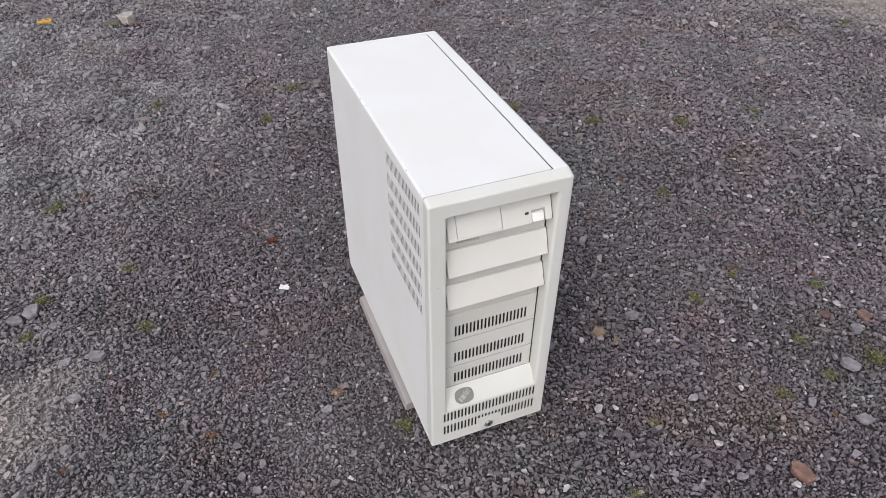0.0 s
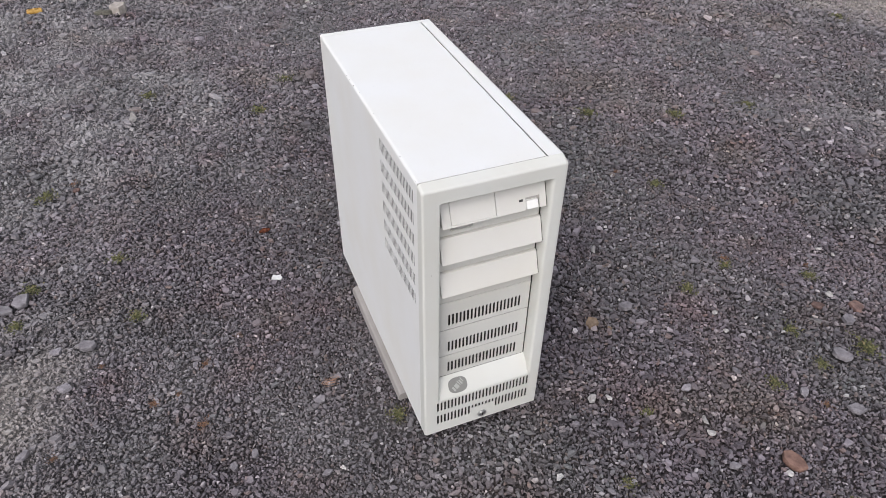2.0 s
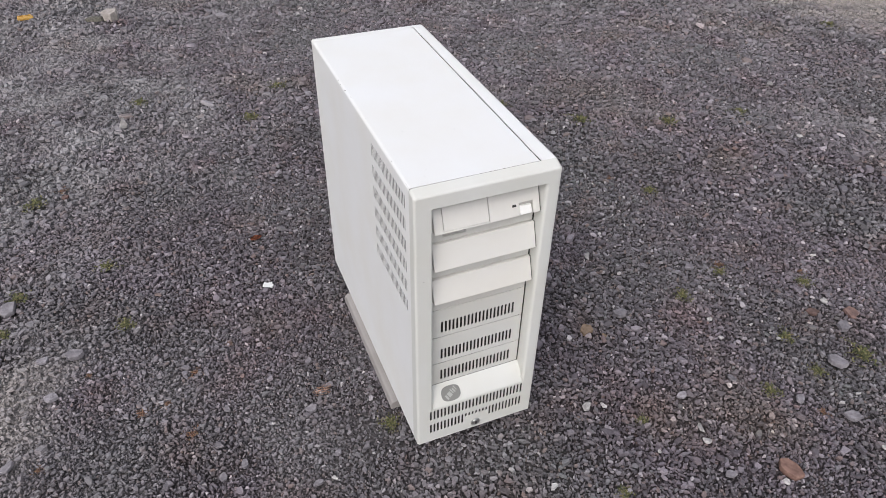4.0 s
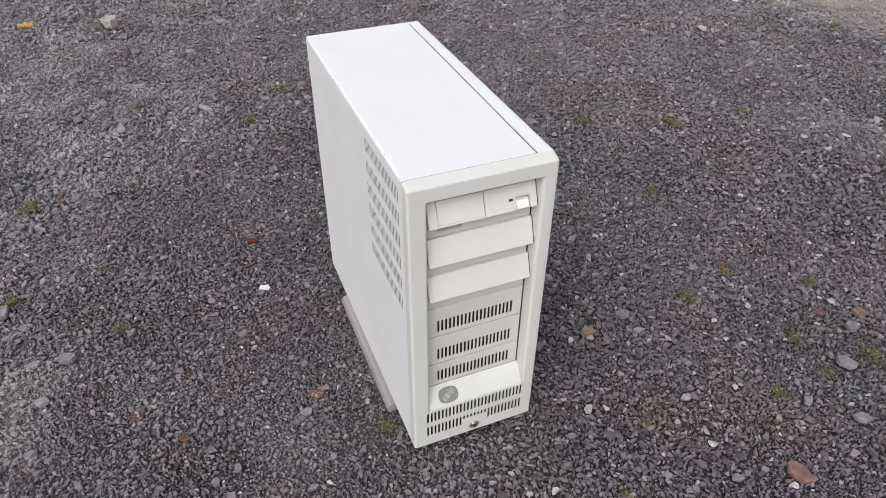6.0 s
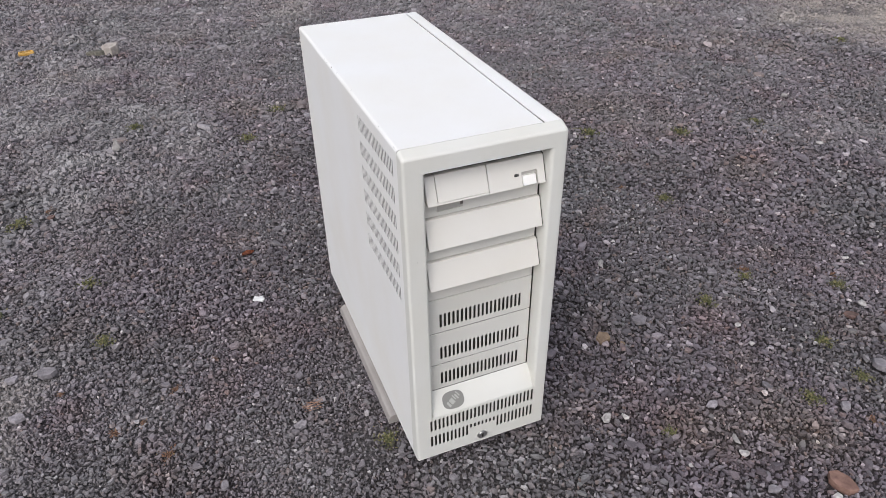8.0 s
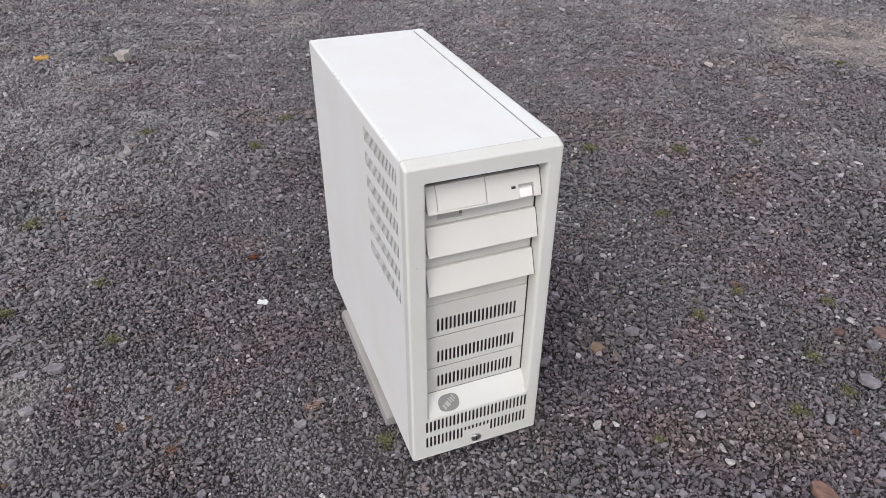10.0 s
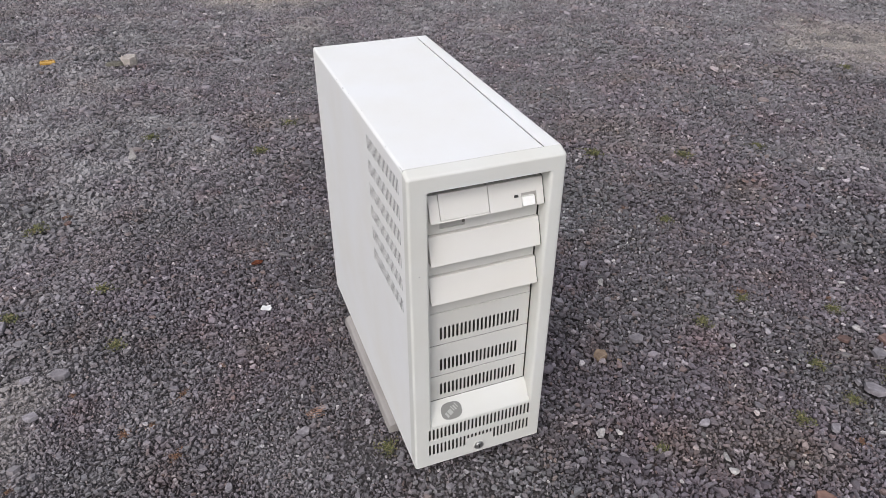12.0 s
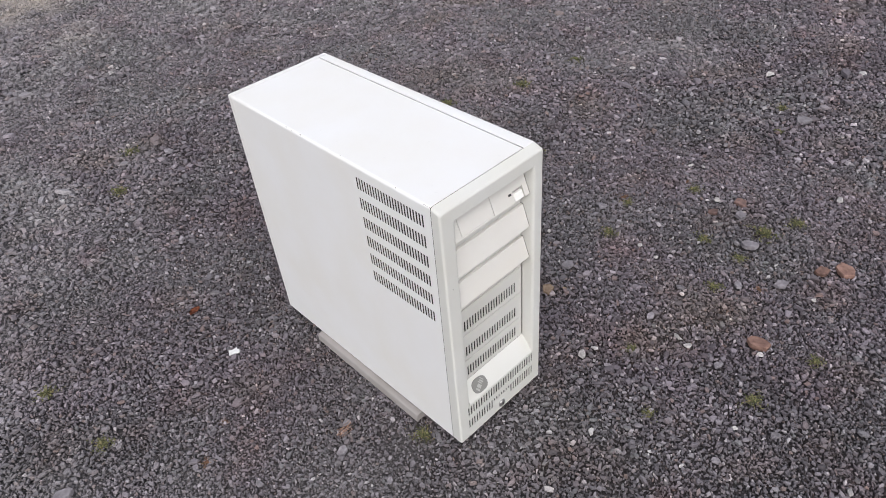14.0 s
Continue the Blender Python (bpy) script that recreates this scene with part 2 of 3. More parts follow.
def prism(profile, x0, x1, r=0.0):
    """A closed outline of (y, z) drawn out along x."""
    bm = bmesh.new()
    a = [bm.verts.new((x0, y, z)) for y, z in profile]
    b = [bm.verts.new((x1, y, z)) for y, z in profile]
    bm.faces.new(a), bm.faces.new(b[::-1])
    for i in range(len(profile)):
        j = (i + 1) % len(profile)
        bm.faces.new((a[i], b[i], b[j], a[j]))
    bmesh.ops.recalc_face_normals(bm, faces=bm.faces[:])
    if r:
        bmesh.ops.bevel(bm, geom=bm.edges[:], offset=r, segments=2, affect="EDGES", profile=0.5)
    return bm


def carved(bm, cutters, name, mat, smooth=35, solver="MANIFOLD"):
    """bm less the cutters, one after another, as a mesh."""
    a = new("blank", mesh_of(bm, name, mat, 0))
    for cutter in cutters if isinstance(cutters, list) else [cutters]:
        b = new("cutter", mesh_of(cutter, "cutter", mat, 0))
        cut = a.modifiers.new("cut", "BOOLEAN")
        cut.operation, cut.solver, cut.object = "DIFFERENCE", solver, b
        me = bpy.data.meshes.new_from_object(a.evaluated_get(bpy.context.evaluated_depsgraph_get()))
        a.modifiers.clear()
        spent, used = a.data, b.data
        a.data = me
        bpy.data.objects.remove(b)
        bpy.data.meshes.remove(spent), bpy.data.meshes.remove(used)
    bpy.data.objects.remove(a)
    me.name = name
    even_normals(me, smooth)
    return me


def column(outline, y0, y1):
    """A closed outline of (x, z) drawn out along y."""
    bm = bmesh.new()
    a, b = [bm.verts.new((x, y0, z)) for x, z in outline], [bm.verts.new((x, y1, z)) for x, z in outline]
    bm.faces.new(a), bm.faces.new(b[::-1])
    for i in range(len(outline)):
        j = (i + 1) % len(outline)
        bm.faces.new((a[i], b[i], b[j], a[j]))
    bmesh.ops.recalc_face_normals(bm, faces=bm.faces[:])
    return bm


def rounded_slot(wide, high):
    """The outline of a slot from its lower corner, its corners cut twice to a round."""
    c, d = wide * 0.36, wide * 0.11
    return [(c, 0), (wide - c, 0), (wide - d, d), (wide, c), (wide, high - c), (wide - d, high - d), (wide - c, high), (c, high), (d, high - d), (0, high - c), (0, c), (d, d)]


def slot_row(bm, x_first, x_last, count, width, y0, y1, z0, z1, skip=()):
    for i in range(count):
        if i not in skip:
            x = x_first + (x_last - x_first) * i / (count - 1)
            join(bm, column([(x - width / 2 + a, z0 + b) for a, b in rounded_slot(width, z1 - z0)], y0, y1))


# ---------------------------------------------------------------- ground
def lift(x, y):
    """Height of the yard: a slow swell, rising a little behind and to the west."""
    x, y = np.asarray(x, float), np.asarray(y, float)
    swell = 0.004 * np.sin(3.1 * x + 1.3) * np.sin(2.7 * y + 0.4) + 0.003 * np.sin(7.3 * x - 2.0 * y) + 0.0016 * np.sin(17 * x + 9 * y)
    rise = 0.035 * np.clip((y - 1.3) / 1.0, 0, 1) * np.clip((0.1 - x) / 0.4, 0, 1)
    # A low ridge of shoved-up chips west of the case.
    along = np.clip(((x + 0.09) * -0.86 + (y - 1.965) * -0.51) / 0.34, 0, 1)
    ridge = 0.015 * (1 - 0.5 * along) * np.exp(-((x + 0.09 + 0.292 * along)**2 + (y - 1.965 + 0.173 * along)**2) / 0.040**2)
    near = np.clip(np.hypot(x - 0.4, y - 0.95) / 0.6, 0, 1)
    return (swell * near + rise + ridge) * np.clip(1.3 - np.hypot(x, y) / 20, 0, 1)


def ground():
    steps = np.sinh(np.linspace(-8.2, 8.2, 231)) / np.sinh(8.2) * 900
    xs, ys = steps + 0.6, steps + 1.2
    gx, gy = np.meshgrid(xs, ys)
    co = np.stack([gx, gy, lift(gx, gy) - 0.0105], -1).reshape(-1, 3)
    n = len(xs)
    i = (np.arange(n - 1)[:, None] * n + np.arange(n - 1)).ravel()
    faces = np.stack([i, i + 1, i + n + 1, i + n], 1)
    me = bpy.data.meshes.new("ground")
    me.from_pydata(co.tolist(), [], faces.tolist())
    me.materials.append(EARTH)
    me.polygons.foreach_set("use_smooth", [True] * len(me.polygons))
    tagged(new("ground", me), "yard of dark grey crushed slate gravel bedded in grit", "ground", kind="structure")


ground()

W, D, H = 0.2005, 0.500, 0.483            # the tower's case
TX, TY, TZ = 0.293, 0.697, 0.024          # its front left bottom corner


def spin(co, i, j, angle):
    """Turns pieces in the plane of the axes i and j."""
    c, s = np.cos(angle)[:, None], np.sin(angle)[:, None]
    co[..., i], co[..., j] = co[..., i] * c - co[..., j] * s, co[..., i] * s + co[..., j] * c


def chips(rng, x, y, length, sides, tall, tilt, bed, worn):
    """Corner places and face corners of flat stone flakes lying at x, y; worn ones have a chamfered rim."""
    n = len(x)
    a = (np.arange(sides) + rng.uniform(-0.40, 0.40, (n, sides)) + rng.uniform(0, 1, (n, 1))) * 2 * np.pi / sides
    r = rng.uniform(0.72, 1.15, (n, sides)) * 0.54
    wide, high = rng.uniform(0.38, 0.82, n), rng.uniform(0.7, 1.3, n) * tall
    flat = np.stack([np.cos(a) * r, np.sin(a) * r * wide[:, None], np.zeros((n, sides))], -1)
    rings = []
    for reach, up in ((1.0, -0.1), (0.97, 0.72), (0.84, 1.0)) if worn else ((1.0, -0.1), (0.90, 1.0)):
        ring = flat * (reach * rng.uniform(0.95, 1.04, (n, sides, 1)))
        ring[..., 2] = high[:, None] * (up + rng.uniform(-0.06, 0.06, (n, sides)))
        rings.append(ring)
    co = np.concatenate(rings, 1) * length[:, None, None]
    spin(co, 1, 2, rng.normal(0, tilt, n)), spin(co, 0, 2, rng.normal(0, tilt, n)), spin(co, 0, 1, rng.uniform(0, 2 * np.pi, n))
    co += np.stack([x, y, lift(x, y) + rng.uniform(*bed, n)], -1)[:, None]
    k, corners = np.arange(sides), []
    for level in range(len(rings) - 1):
        m = level * sides
        corners.append(np.stack([m + k, m + (k + 1) % sides, m + sides + (k + 1) % sides, m + sides + k], 1).ravel())
    corners.append((len(rings) - 1) * sides + k)
    corners = np.concatenate(corners)
    counts = [4] * (sides * (len(rings) - 1)) + [sides]
    return co.reshape(-1, 3), (np.arange(n)[:, None] * len(rings) * sides + corners).ravel(), np.tile(counts, n)


# Where the larger loose things lie: x, y, size.
PALE_AT = [
    (0.762, 0.570, 0.021), (0.753, 0.547, 0.017), (0.599, 0.679, 0.024), (0.628, 0.671, 0.015), (0.933, 0.730, 0.015), (0.947, 0.779, 0.014),
    (0.822, 1.035, 0.026), (0.665, 0.558, 0.009), (1.291, 0.855, 0.017), (1.304, 0.829, 0.014), (1.195, 0.731, 0.022), (0.821, 0.438, 0.014),
    (0.155, 0.704, 0.013), (0.890, 1.099, 0.011), (1.426, 1.190, 0.016), (1.667, 1.280, 0.020), (1.838, 1.582, 0.030),
    (2.016, 0.718, 0.028), (1.869, 0.928, 0.030), (0.638, 0.392, 0.013), (0.648, 0.209, 0.017), (1.371, 0.520, 0.024), (1.018, 0.425, 0.014)]
SLATE_AT = [
    (1.093, 0.597, 0.048), (1.175, 0.661, 0.036), (0.882, 0.639, 0.022), (0.773, 0.641, 0.024), (0.785, 0.855, 0.034), (1.007, 0.925, 0.026),
    (0.963, 0.556, 0.028), (1.020, 0.492, 0.034), (0.920, 0.966, 0.022), (0.747, 0.481, 0.023), (0.154, 0.850, 0.025), (0.019, 0.903, 0.018),
    (0.030, 0.782, 0.022), (-0.006, 0.770, 0.020), (0.130, 0.705, 0.021), (-0.378, 1.290, 0.038), (-0.349, 1.306, 0.046), (-0.277, 1.136, 0.027),
    (-0.224, 1.129, 0.044), (-0.261, 1.038, 0.030), (-0.319, 0.910, 0.029), (0.432, 2.042, 0.034), (1.671, 0.738, 0.050), (0.668, 0.338, 0.022),
    (0.560, 0.384, 0.021), (0.173, 0.747, 0.016), (1.011, 0.936, 0.020)]
RED_AT = [
    (0.843, 0.454, 0.047), (1.141, 0.415, 0.046), (1.109, 0.448, 0.036), (1.151, 0.715, 0.028), (1.221, 0.684, 0.038), (-0.248, 1.678, 0.022)]
RUSTY_AT = [
    (-0.022, 1.009, 0.020), (-0.075, 0.951, 0.014), (-0.116, 0.947, 0.022), (-0.042, 0.872, 0.023), (1.072, 0.905, 0.024), (1.221, 0.823, 0.018),
    (-0.254, 1.708, 0.024), (-0.276, 0.889, 0.014), (0.045, 1.060, 0.014), (0.980, 0.520, 0.018), (1.040, 1.290, 0.020), (-0.200, 1.070, 0.014)]
MOSS_AT = [
    (0.239, 1.956, 0.046), (0.354, 2.132, 0.042), (-0.056, 2.128, 0.042), (-0.314, 1.664, 0.045), (1.129, 1.583, 0.052), (1.365, 1.483, 0.046),
    (2.421, 1.904, 0.052), (1.105, 1.206, 0.033), (-0.135, 1.182, 0.032), (-0.164, 1.380, 0.033), (-0.354, 1.236, 0.029), (-0.332, 1.334, 0.035),
    (0.270, 0.772, 0.028), (0.941, 0.858, 0.033), (1.057, 0.888, 0.027), (1.201, 0.792, 0.030), (1.053, 0.684, 0.030), (1.044, 0.594, 0.027),
    (0.929, 0.591, 0.030), (1.151, 0.594, 0.044), (0.674, 0.620, 0.020), (0.568, 0.513, 0.022), (0.949, 1.749, 0.046), (0.870, 0.356, 0.027),
    (0.713, 0.397, 0.030), (1.706, 0.813, 0.033), (1.578, 0.760, 0.027), (1.226, 0.553, 0.034), (-0.529, 2.426, 0.062), (1.606, 1.459, 0.038)]


# Trodden spots with hardly a loose chip: x, y, radius, share swept away.
BARE = [(0.58, 4.00, 0.30, 0.9), (2.74, 2.12, 0.26, 0.8), (-0.40, 1.06, 0.13, 0.5), (1.80, 1.33, 0.10, 0.4), (0.24, 0.78, 0.06, 0.5)]


def coarseness(x, y):
    """0 where the yard is worn to fine grit, 1 where loose flakes lie thick."""
    drift = 0.5 + 0.26 * np.sin(3.3 * x + 1.9 * y + 0.6) * np.sin(4.1 * y - 2.7 * x + 2.0) + 0.24 * np.sin(11 * x + 5 * y + 4) * np.sin(9 * y - 4 * x)
    for cx, cy, reach, gain in ((0.16, 0.90, 0.22, -0.75), (0.05, 1.12, 0.12, -0.25), (0.38, 0.58, 0.10, 0.30), (-0.25, 1.42, 0.38, 0.42), (0.86, 0.90, 0.45, 0.36), (-0.22, 0.98, 0.14, -0.35),
                                (-0.36, 1.08, 0.15, -0.40), (-0.45, 2.15, 0.40, -0.30), (0.05, 1.72, 0.16, -0.30), (1.75, 1.30, 0.16, -0.40), (2.72, 2.08, 0.28, -0.6), (0.85, 2.6, 0.5, -0.2), (0.25, 2.05, 0.2, 0.3)):
        drift = drift + gain * np.exp(-((x - cx)**2 + (y - cy)**2) / reach**2)
    return np.clip(drift, 0, 1)


CELL, SPAN = 0.002, 2600                  # a plan of the yard in cells, to pack the chips without piling them into one another
MIN_X, MIN_Y = -1.6, -0.4


def cells_at(x, y):
    return np.clip(((x - MIN_X) / CELL).astype(int), 0, SPAN - 1), np.clip(((y - MIN_Y) / CELL).astype(int), 0, SPAN - 1)


def gravel():
    rng = np.random.default_rng(7)
    taken = np.zeros((SPAN, SPAN), bool)
    for spots, share in ((PALE_AT, 0.34), (SLATE_AT, 0.36), (RED_AT, 0.30)):
        for sx, sy, wide in spots:
            i, j = cells_at(np.array([sx]), np.array([sy]))
            k = max(1, int(share * wide / CELL))
            taken[i[0] - k:i[0] + k + 1, j[0] - k:j[0] + k + 1] = True
    places, corners, counts, start = [], [], [], 0
    # Rings round the yard's middle, the largest chips first: radii, bearings, spacing, share laid, its growth with the coarseness, length, spread, corners, height, tilt, bed, worn rim.
    for r0, r1, b0, b1, gap, share, more, length, spread, sides, tall, tilt, bed, worn in (
            (0.36, 1.7, 2, 126, 0.0280, 0.05, 0.16, 0.0150, 0.24, 6, 0.22, 0.12, (-0.0050, -0.0020), True),
            (1.7, 4.6, 9, 113, 0.0400, 0.10, 0.24, 0.0215, 0.28, 6, 0.22, 0.12, (-0.0050, -0.0010), True),
            (0.36, 1.50, 2, 126, 0.0094, 0.12, 0.54, 0.0092, 0.22, 5, 0.35, 0.16, (-0.0056, -0.0014), False),
            (1.50, 2.6, 9, 114, 0.0128, 0.14, 0.52, 0.0126, 0.25, 5, 0.34, 0.26, (-0.0060, 0.0000), False),
            (2.6, 4.4, 13, 109, 0.0180, 0.20, 0.50, 0.0150, 0.32, 5, 0.32, 0.28, (-0.0064, 0.0010), False),
            (0.36, 1.50, 2, 126, 0.0063, 0.50, 0.30, 0.0065, 0.22, 4, 0.42, 0.20, (-0.0070, -0.0030), False),
            (1.50, 2.6, 9, 114, 0.0088, 0.50, 0.26, 0.0090, 0.23, 4, 0.40, 0.30, (-0.0074, -0.0018), False),
            (2.6, 4.4, 13, 109, 0.0128, 0.52, 0.24, 0.0110, 0.28, 4, 0.38, 0.31, (-0.0080, -0.0010), False),
            (0.36, 1.50, 2, 126, 0.0053, 0.98, -0.55, 0.0050, 0.22, 4, 0.50, 0.28, (-0.0096, -0.0066), False),
            (1.50, 2.6, 9, 114, 0.0074, 0.95, -0.55, 0.0067, 0.23, 4, 0.40, 0.24, (-0.0090, -0.0062), False),
            (2.6, 4.4, 13, 109, 0.0110, 0.92, -0.50, 0.0092, 0.26, 4, 0.40, 0.22, (-0.0094, -0.0062), False),
            (4.4, 7.0, 0, 360, 0.090, 0.7, 0.0, 0.022, 0.35, 4, 0.36, 0.20, (-0.0060, -0.0030), False),
            (0.1, 4.6, 112, 370, 0.050, 0.7, 0.0, 0.016, 0.35, 4, 0.36, 0.20, (-0.0060, -0.0030), False)):
        ix, iy = np.arange(-r1, r1, gap), np.arange(-r1, r1, gap * 0.87)
        gx, gy = np.meshgrid(ix, iy)
        gx = gx + 0.5 * gap * (np.arange(len(iy))[:, None] % 2)
        gx, gy = (g.ravel() for g in (gx, gy))
        reach, bearing = np.hypot(gx, gy), np.degrees(np.arctan2(gy, gx)) % 360
        bearing = np.where(bearing < b1 - 360, bearing + 360, bearing)
        inside = (reach > r0) & (reach < r1) & (bearing > b0) & (bearing < b1)
        x, y = gx[inside] + 0.1, gy[inside] + 0.1
        x, y = x + rng.uniform(-0.34, 0.34, len(x)) * gap, y + rng.uniform(-0.34, 0.34, len(x)) * gap
        size = length * np.clip(rng.lognormal(0, spread, len(x)), 0.55, 2.0)
        keep = rng.random(len(x)) < share + more * coarseness(x, y)
        for bx, by, reach, share in BARE:
            keep &= ~((np.hypot(x - bx, y - by) < reach * rng.uniform(0.5, 1.2, len(x))) & (rng.random(len(x)) < share))
        i, j = cells_at(x, y)
        keep &= ~taken[i, j]
        if worn:                                           # nothing wide lies half under the case or on a larger stone
            keep &= ~((x > TX - 0.01) & (x < TX + W) & (y > TY) & (y < TY + D))
        k = (0.22 * size / CELL).astype(int)
        for di, dj in ((1, 0), (-1, 0), (0, 1), (0, -1)):
            keep &= ~taken[np.clip(i + di * k, 0, SPAN - 1), np.clip(j + dj * k, 0, SPAN - 1)]
        x, y, size = x[keep], y[keep], size[keep]
        if gap > 0.007 and r1 < 5 and b1 < 200:
            i, j, half = *cells_at(x, y), 0.36 * size / CELL
            for di in range(-5, 6):
                for dj in range(-5, 6):
                    on = half >= math.hypot(di, dj)
                    taken[np.clip(i[on] + di, 0, SPAN - 1), np.clip(j[on] + dj, 0, SPAN - 1)] = True
        co, at, cnt = chips(rng, x, y, size, sides, tall, tilt, bed, worn)
        places.append(co), corners.append(at + start), counts.append(cnt)
        start += len(co)
    co, at, cnt = np.concatenate(places), np.concatenate(corners), np.concatenate(counts)
    me = bpy.data.meshes.new("gravel")
    me.vertices.add(len(co)), me.loops.add(len(at)), me.polygons.add(len(cnt))
    me.vertices.foreach_set("co", co.astype(np.float32).ravel())
    me.loops.foreach_set("vertex_index", at.astype(np.int32))
    me.polygons.foreach_set("loop_start", np.concatenate([[0], np.cumsum(cnt)[:-1]]).astype(np.int32))
    me.update(calc_edges=True)
    me.materials.append(GRAVEL)
    me.polygons.foreach_set("use_smooth", np.zeros(len(cnt), bool))
    tagged(new("gravel", me), "loose angular chips of grey and purplish slate gravel", "gravel", kind="stuff")


gravel()


# ---------------------------------------------------------------- the computer tower
RX0, RX1, RTOP, SILL, BACK = 0.026, 0.180, 0.457, 0.078, 0.0225      # the front's recess


def tower():
    thing = new("computer_tower")
    tagged(thing, "off-white full-height computer tower case standing on dark gravel", "computer")

    # Front: a rounded plastic frame, cut through by the bay recess, the grille and the lock.
    bm = box(0, W, 0, 0.0150, 0, H)
    crown = [e for e in bm.edges if abs(e.verts[0].co.y - e.verts[1].co.y) > 0.01 and e.verts[0].co.z > 0.1]
    bmesh.ops.bevel(bm, geom=crown, offset=0.0050, segments=5, affect="EDGES", profile=0.5)
    for v in bm.verts:                                    # the crown falls a little towards the front
        if v.co.y < 1e-5 and v.co.z > 0.4:
            v.co.z -= 0.0046
        elif v.co.y > 0.01:                               # its rear edge leans back towards the foot
            v.co.y += 0.0045 * (1 - v.co.z / H)
    rims = [e for e in bm.edges if max(e.verts[0].co.y, e.verts[1].co.y) < 1e-5]
    foot = [e for e in rims if max(e.verts[0].co.z, e.verts[1].co.z) < 1e-4]
    bmesh.ops.bevel(bm, geom=[e for e in rims if e not in foot], offset=0.0040, segments=6, affect="EDGES", profile=0.5)
    rear = max(bm.faces, key=lambda f: f.calc_center_median().y)
    bmesh.ops.inset_region(bm, faces=[rear], thickness=0.004)
    pulled = bmesh.ops.extrude_face_region(bm, geom=[rear])["geom"]
    bmesh.ops.delete(bm, geom=[rear], context="FACES_ONLY")
    for v in pulled:
        if isinstance(v, bmesh.types.BMVert):
            v.co.y = 0.034
    bmesh.ops.recalc_face_normals(bm, faces=bm.faces[:])
    # The sill rolls back from the front's foot, steep at first.
    ledge = [((0.0185 * t + 0.0040 * t * t), (1 - t)**2 * (SILL - 0.0025) + 2 * t * (1 - t) * (SILL + 0.0150) + t * t * (SILL + 0.028)) for t in (k / 10 for k in range(11))]
    cut = prism([(-0.01, RTOP + 0.002), (0.0012, RTOP), (0.05, RTOP - 0.001), (0.05, SILL + 0.034)] + ledge[::-1] + [(-0.01, SILL - 0.012)], RX0, RX1)
    for v in cut.verts:
        if v.co.y < 0:
            v.co.x += 0.006 if v.co.x > 0.1 else -0.006
    soft = []                                              # the frame's inner edges are rolled into the recess
    for edge, way in ((RX0, 1), (RX1, -1)):
        roll = [(edge - way * 0.004 * (1 - math.sin(a)), 0.0062 * (1 - math.cos(a))) for a in (radians(18 * k) for k in range(6))]
        shape = [(edge + way * 0.003, -0.01), (edge - way * 0.004, -0.01)] + roll + [(edge + way * 0.003, 0.0062)]
        made = bmesh.new()
        low, up = [made.verts.new((x, y, -0.0003 + float(np.interp(y, [p[0] for p in ledge], [p[1] for p in ledge])))) for x, y in shape], [made.verts.new((x, y, RTOP - 0.0005)) for x, y in shape]
        made.faces.new(low), made.faces.new(up[::-1])
        for i in range(len(shape)):
            j = (i + 1) % len(shape)
            made.faces.new((low[i], up[i], up[j], low[j]))
        bmesh.ops.recalc_face_normals(made, faces=made.faces[:])
        soft.append(made)
    slots = bmesh.new()
    slot_row(slots, 0.0225, 0.179, 27, 0.0035, -0.01, 0.05, 0.0515, 0.0735)
    slot_row(slots, 0.0225, 0.179, 27, 0.0035, -0.01, 0.05, 0.020, 0.042, skip=range(10, 17))
    slot_row(slots, 0.0225, 0.179, 27, 0.0035, -0.01, 0.05, 0.033, 0.042, skip=[i for i in range(27) if not 10 <= i < 17])
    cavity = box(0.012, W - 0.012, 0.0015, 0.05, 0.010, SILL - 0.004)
    behind = box(RX0 - 0.007, RX1 + 0.007, BACK + 0.0005, 0.05, 0.086, RTOP + 0.006)
    front = part("front_bezel", carved(bm, [cut, *soft, behind, cavity, slots], "front_bezel", FRONT), FRONT, thing, "rounded cream plastic front frame with a slotted foot")
    # Added dark ring, so the seam's shade shows as colour.
    ring = carved(box(0.0012, W - 0.0012, 0.0153, 0.030, 0.0012, H - 0.0012), box(0.0042, W - 0.0042, 0.0, 0.05, 0.0042, H - 0.0042), "seam_flange", SHADED_STEEL)
    part("seam_flange", ring, SHADED_STEEL, thing, "added dark ring standing for the shade in the seam behind the front")
    # Added dark sheet in place of the shade behind the slots.
    part("grille_shade", box(0.013, W - 0.013, 0.0062, 0.009, 0.011, SILL - 0.006), SHADED_STEEL, thing, "added dark sheet standing for the shade behind the front slots")

    # Key lock.
    bm = bmesh.new()
    for r, y0, y1 in ((0.0080, -0.0016, 0.004), (0.0058, -0.0028, 0.002)):
        bmesh.ops.create_cone(bm, segments=28, cap_ends=True, radius1=r, radius2=r * 0.93, depth=y1 - y0, matrix=pose(0.100, (y0 + y1) / 2, 0.0135, 90))
    lock = part("key_lock", bm, LOCK, front, "round steel key lock")
    part("keyhole", box(0.0989, 0.1011, -0.0034, -0.0022, 0.010, 0.017, 0.0003), DARK, lock, "dark keyhole slit")

    # Round badge on the sloping sill, its lettering as plain slanting bars.
    seat = pose(0.0594, 0.0100, SILL + 0.0138, 52.5)
    bm = bmesh.new()
    bmesh.ops.create_cone(bm, segments=40, cap_ends=True, radius1=0.0158, radius2=0.0152, depth=0.0040, matrix=pose(0, 0, -0.0010))
    for v in bm.verts:                                     # a squarish round
        a = math.atan2(v.co.y, v.co.x)
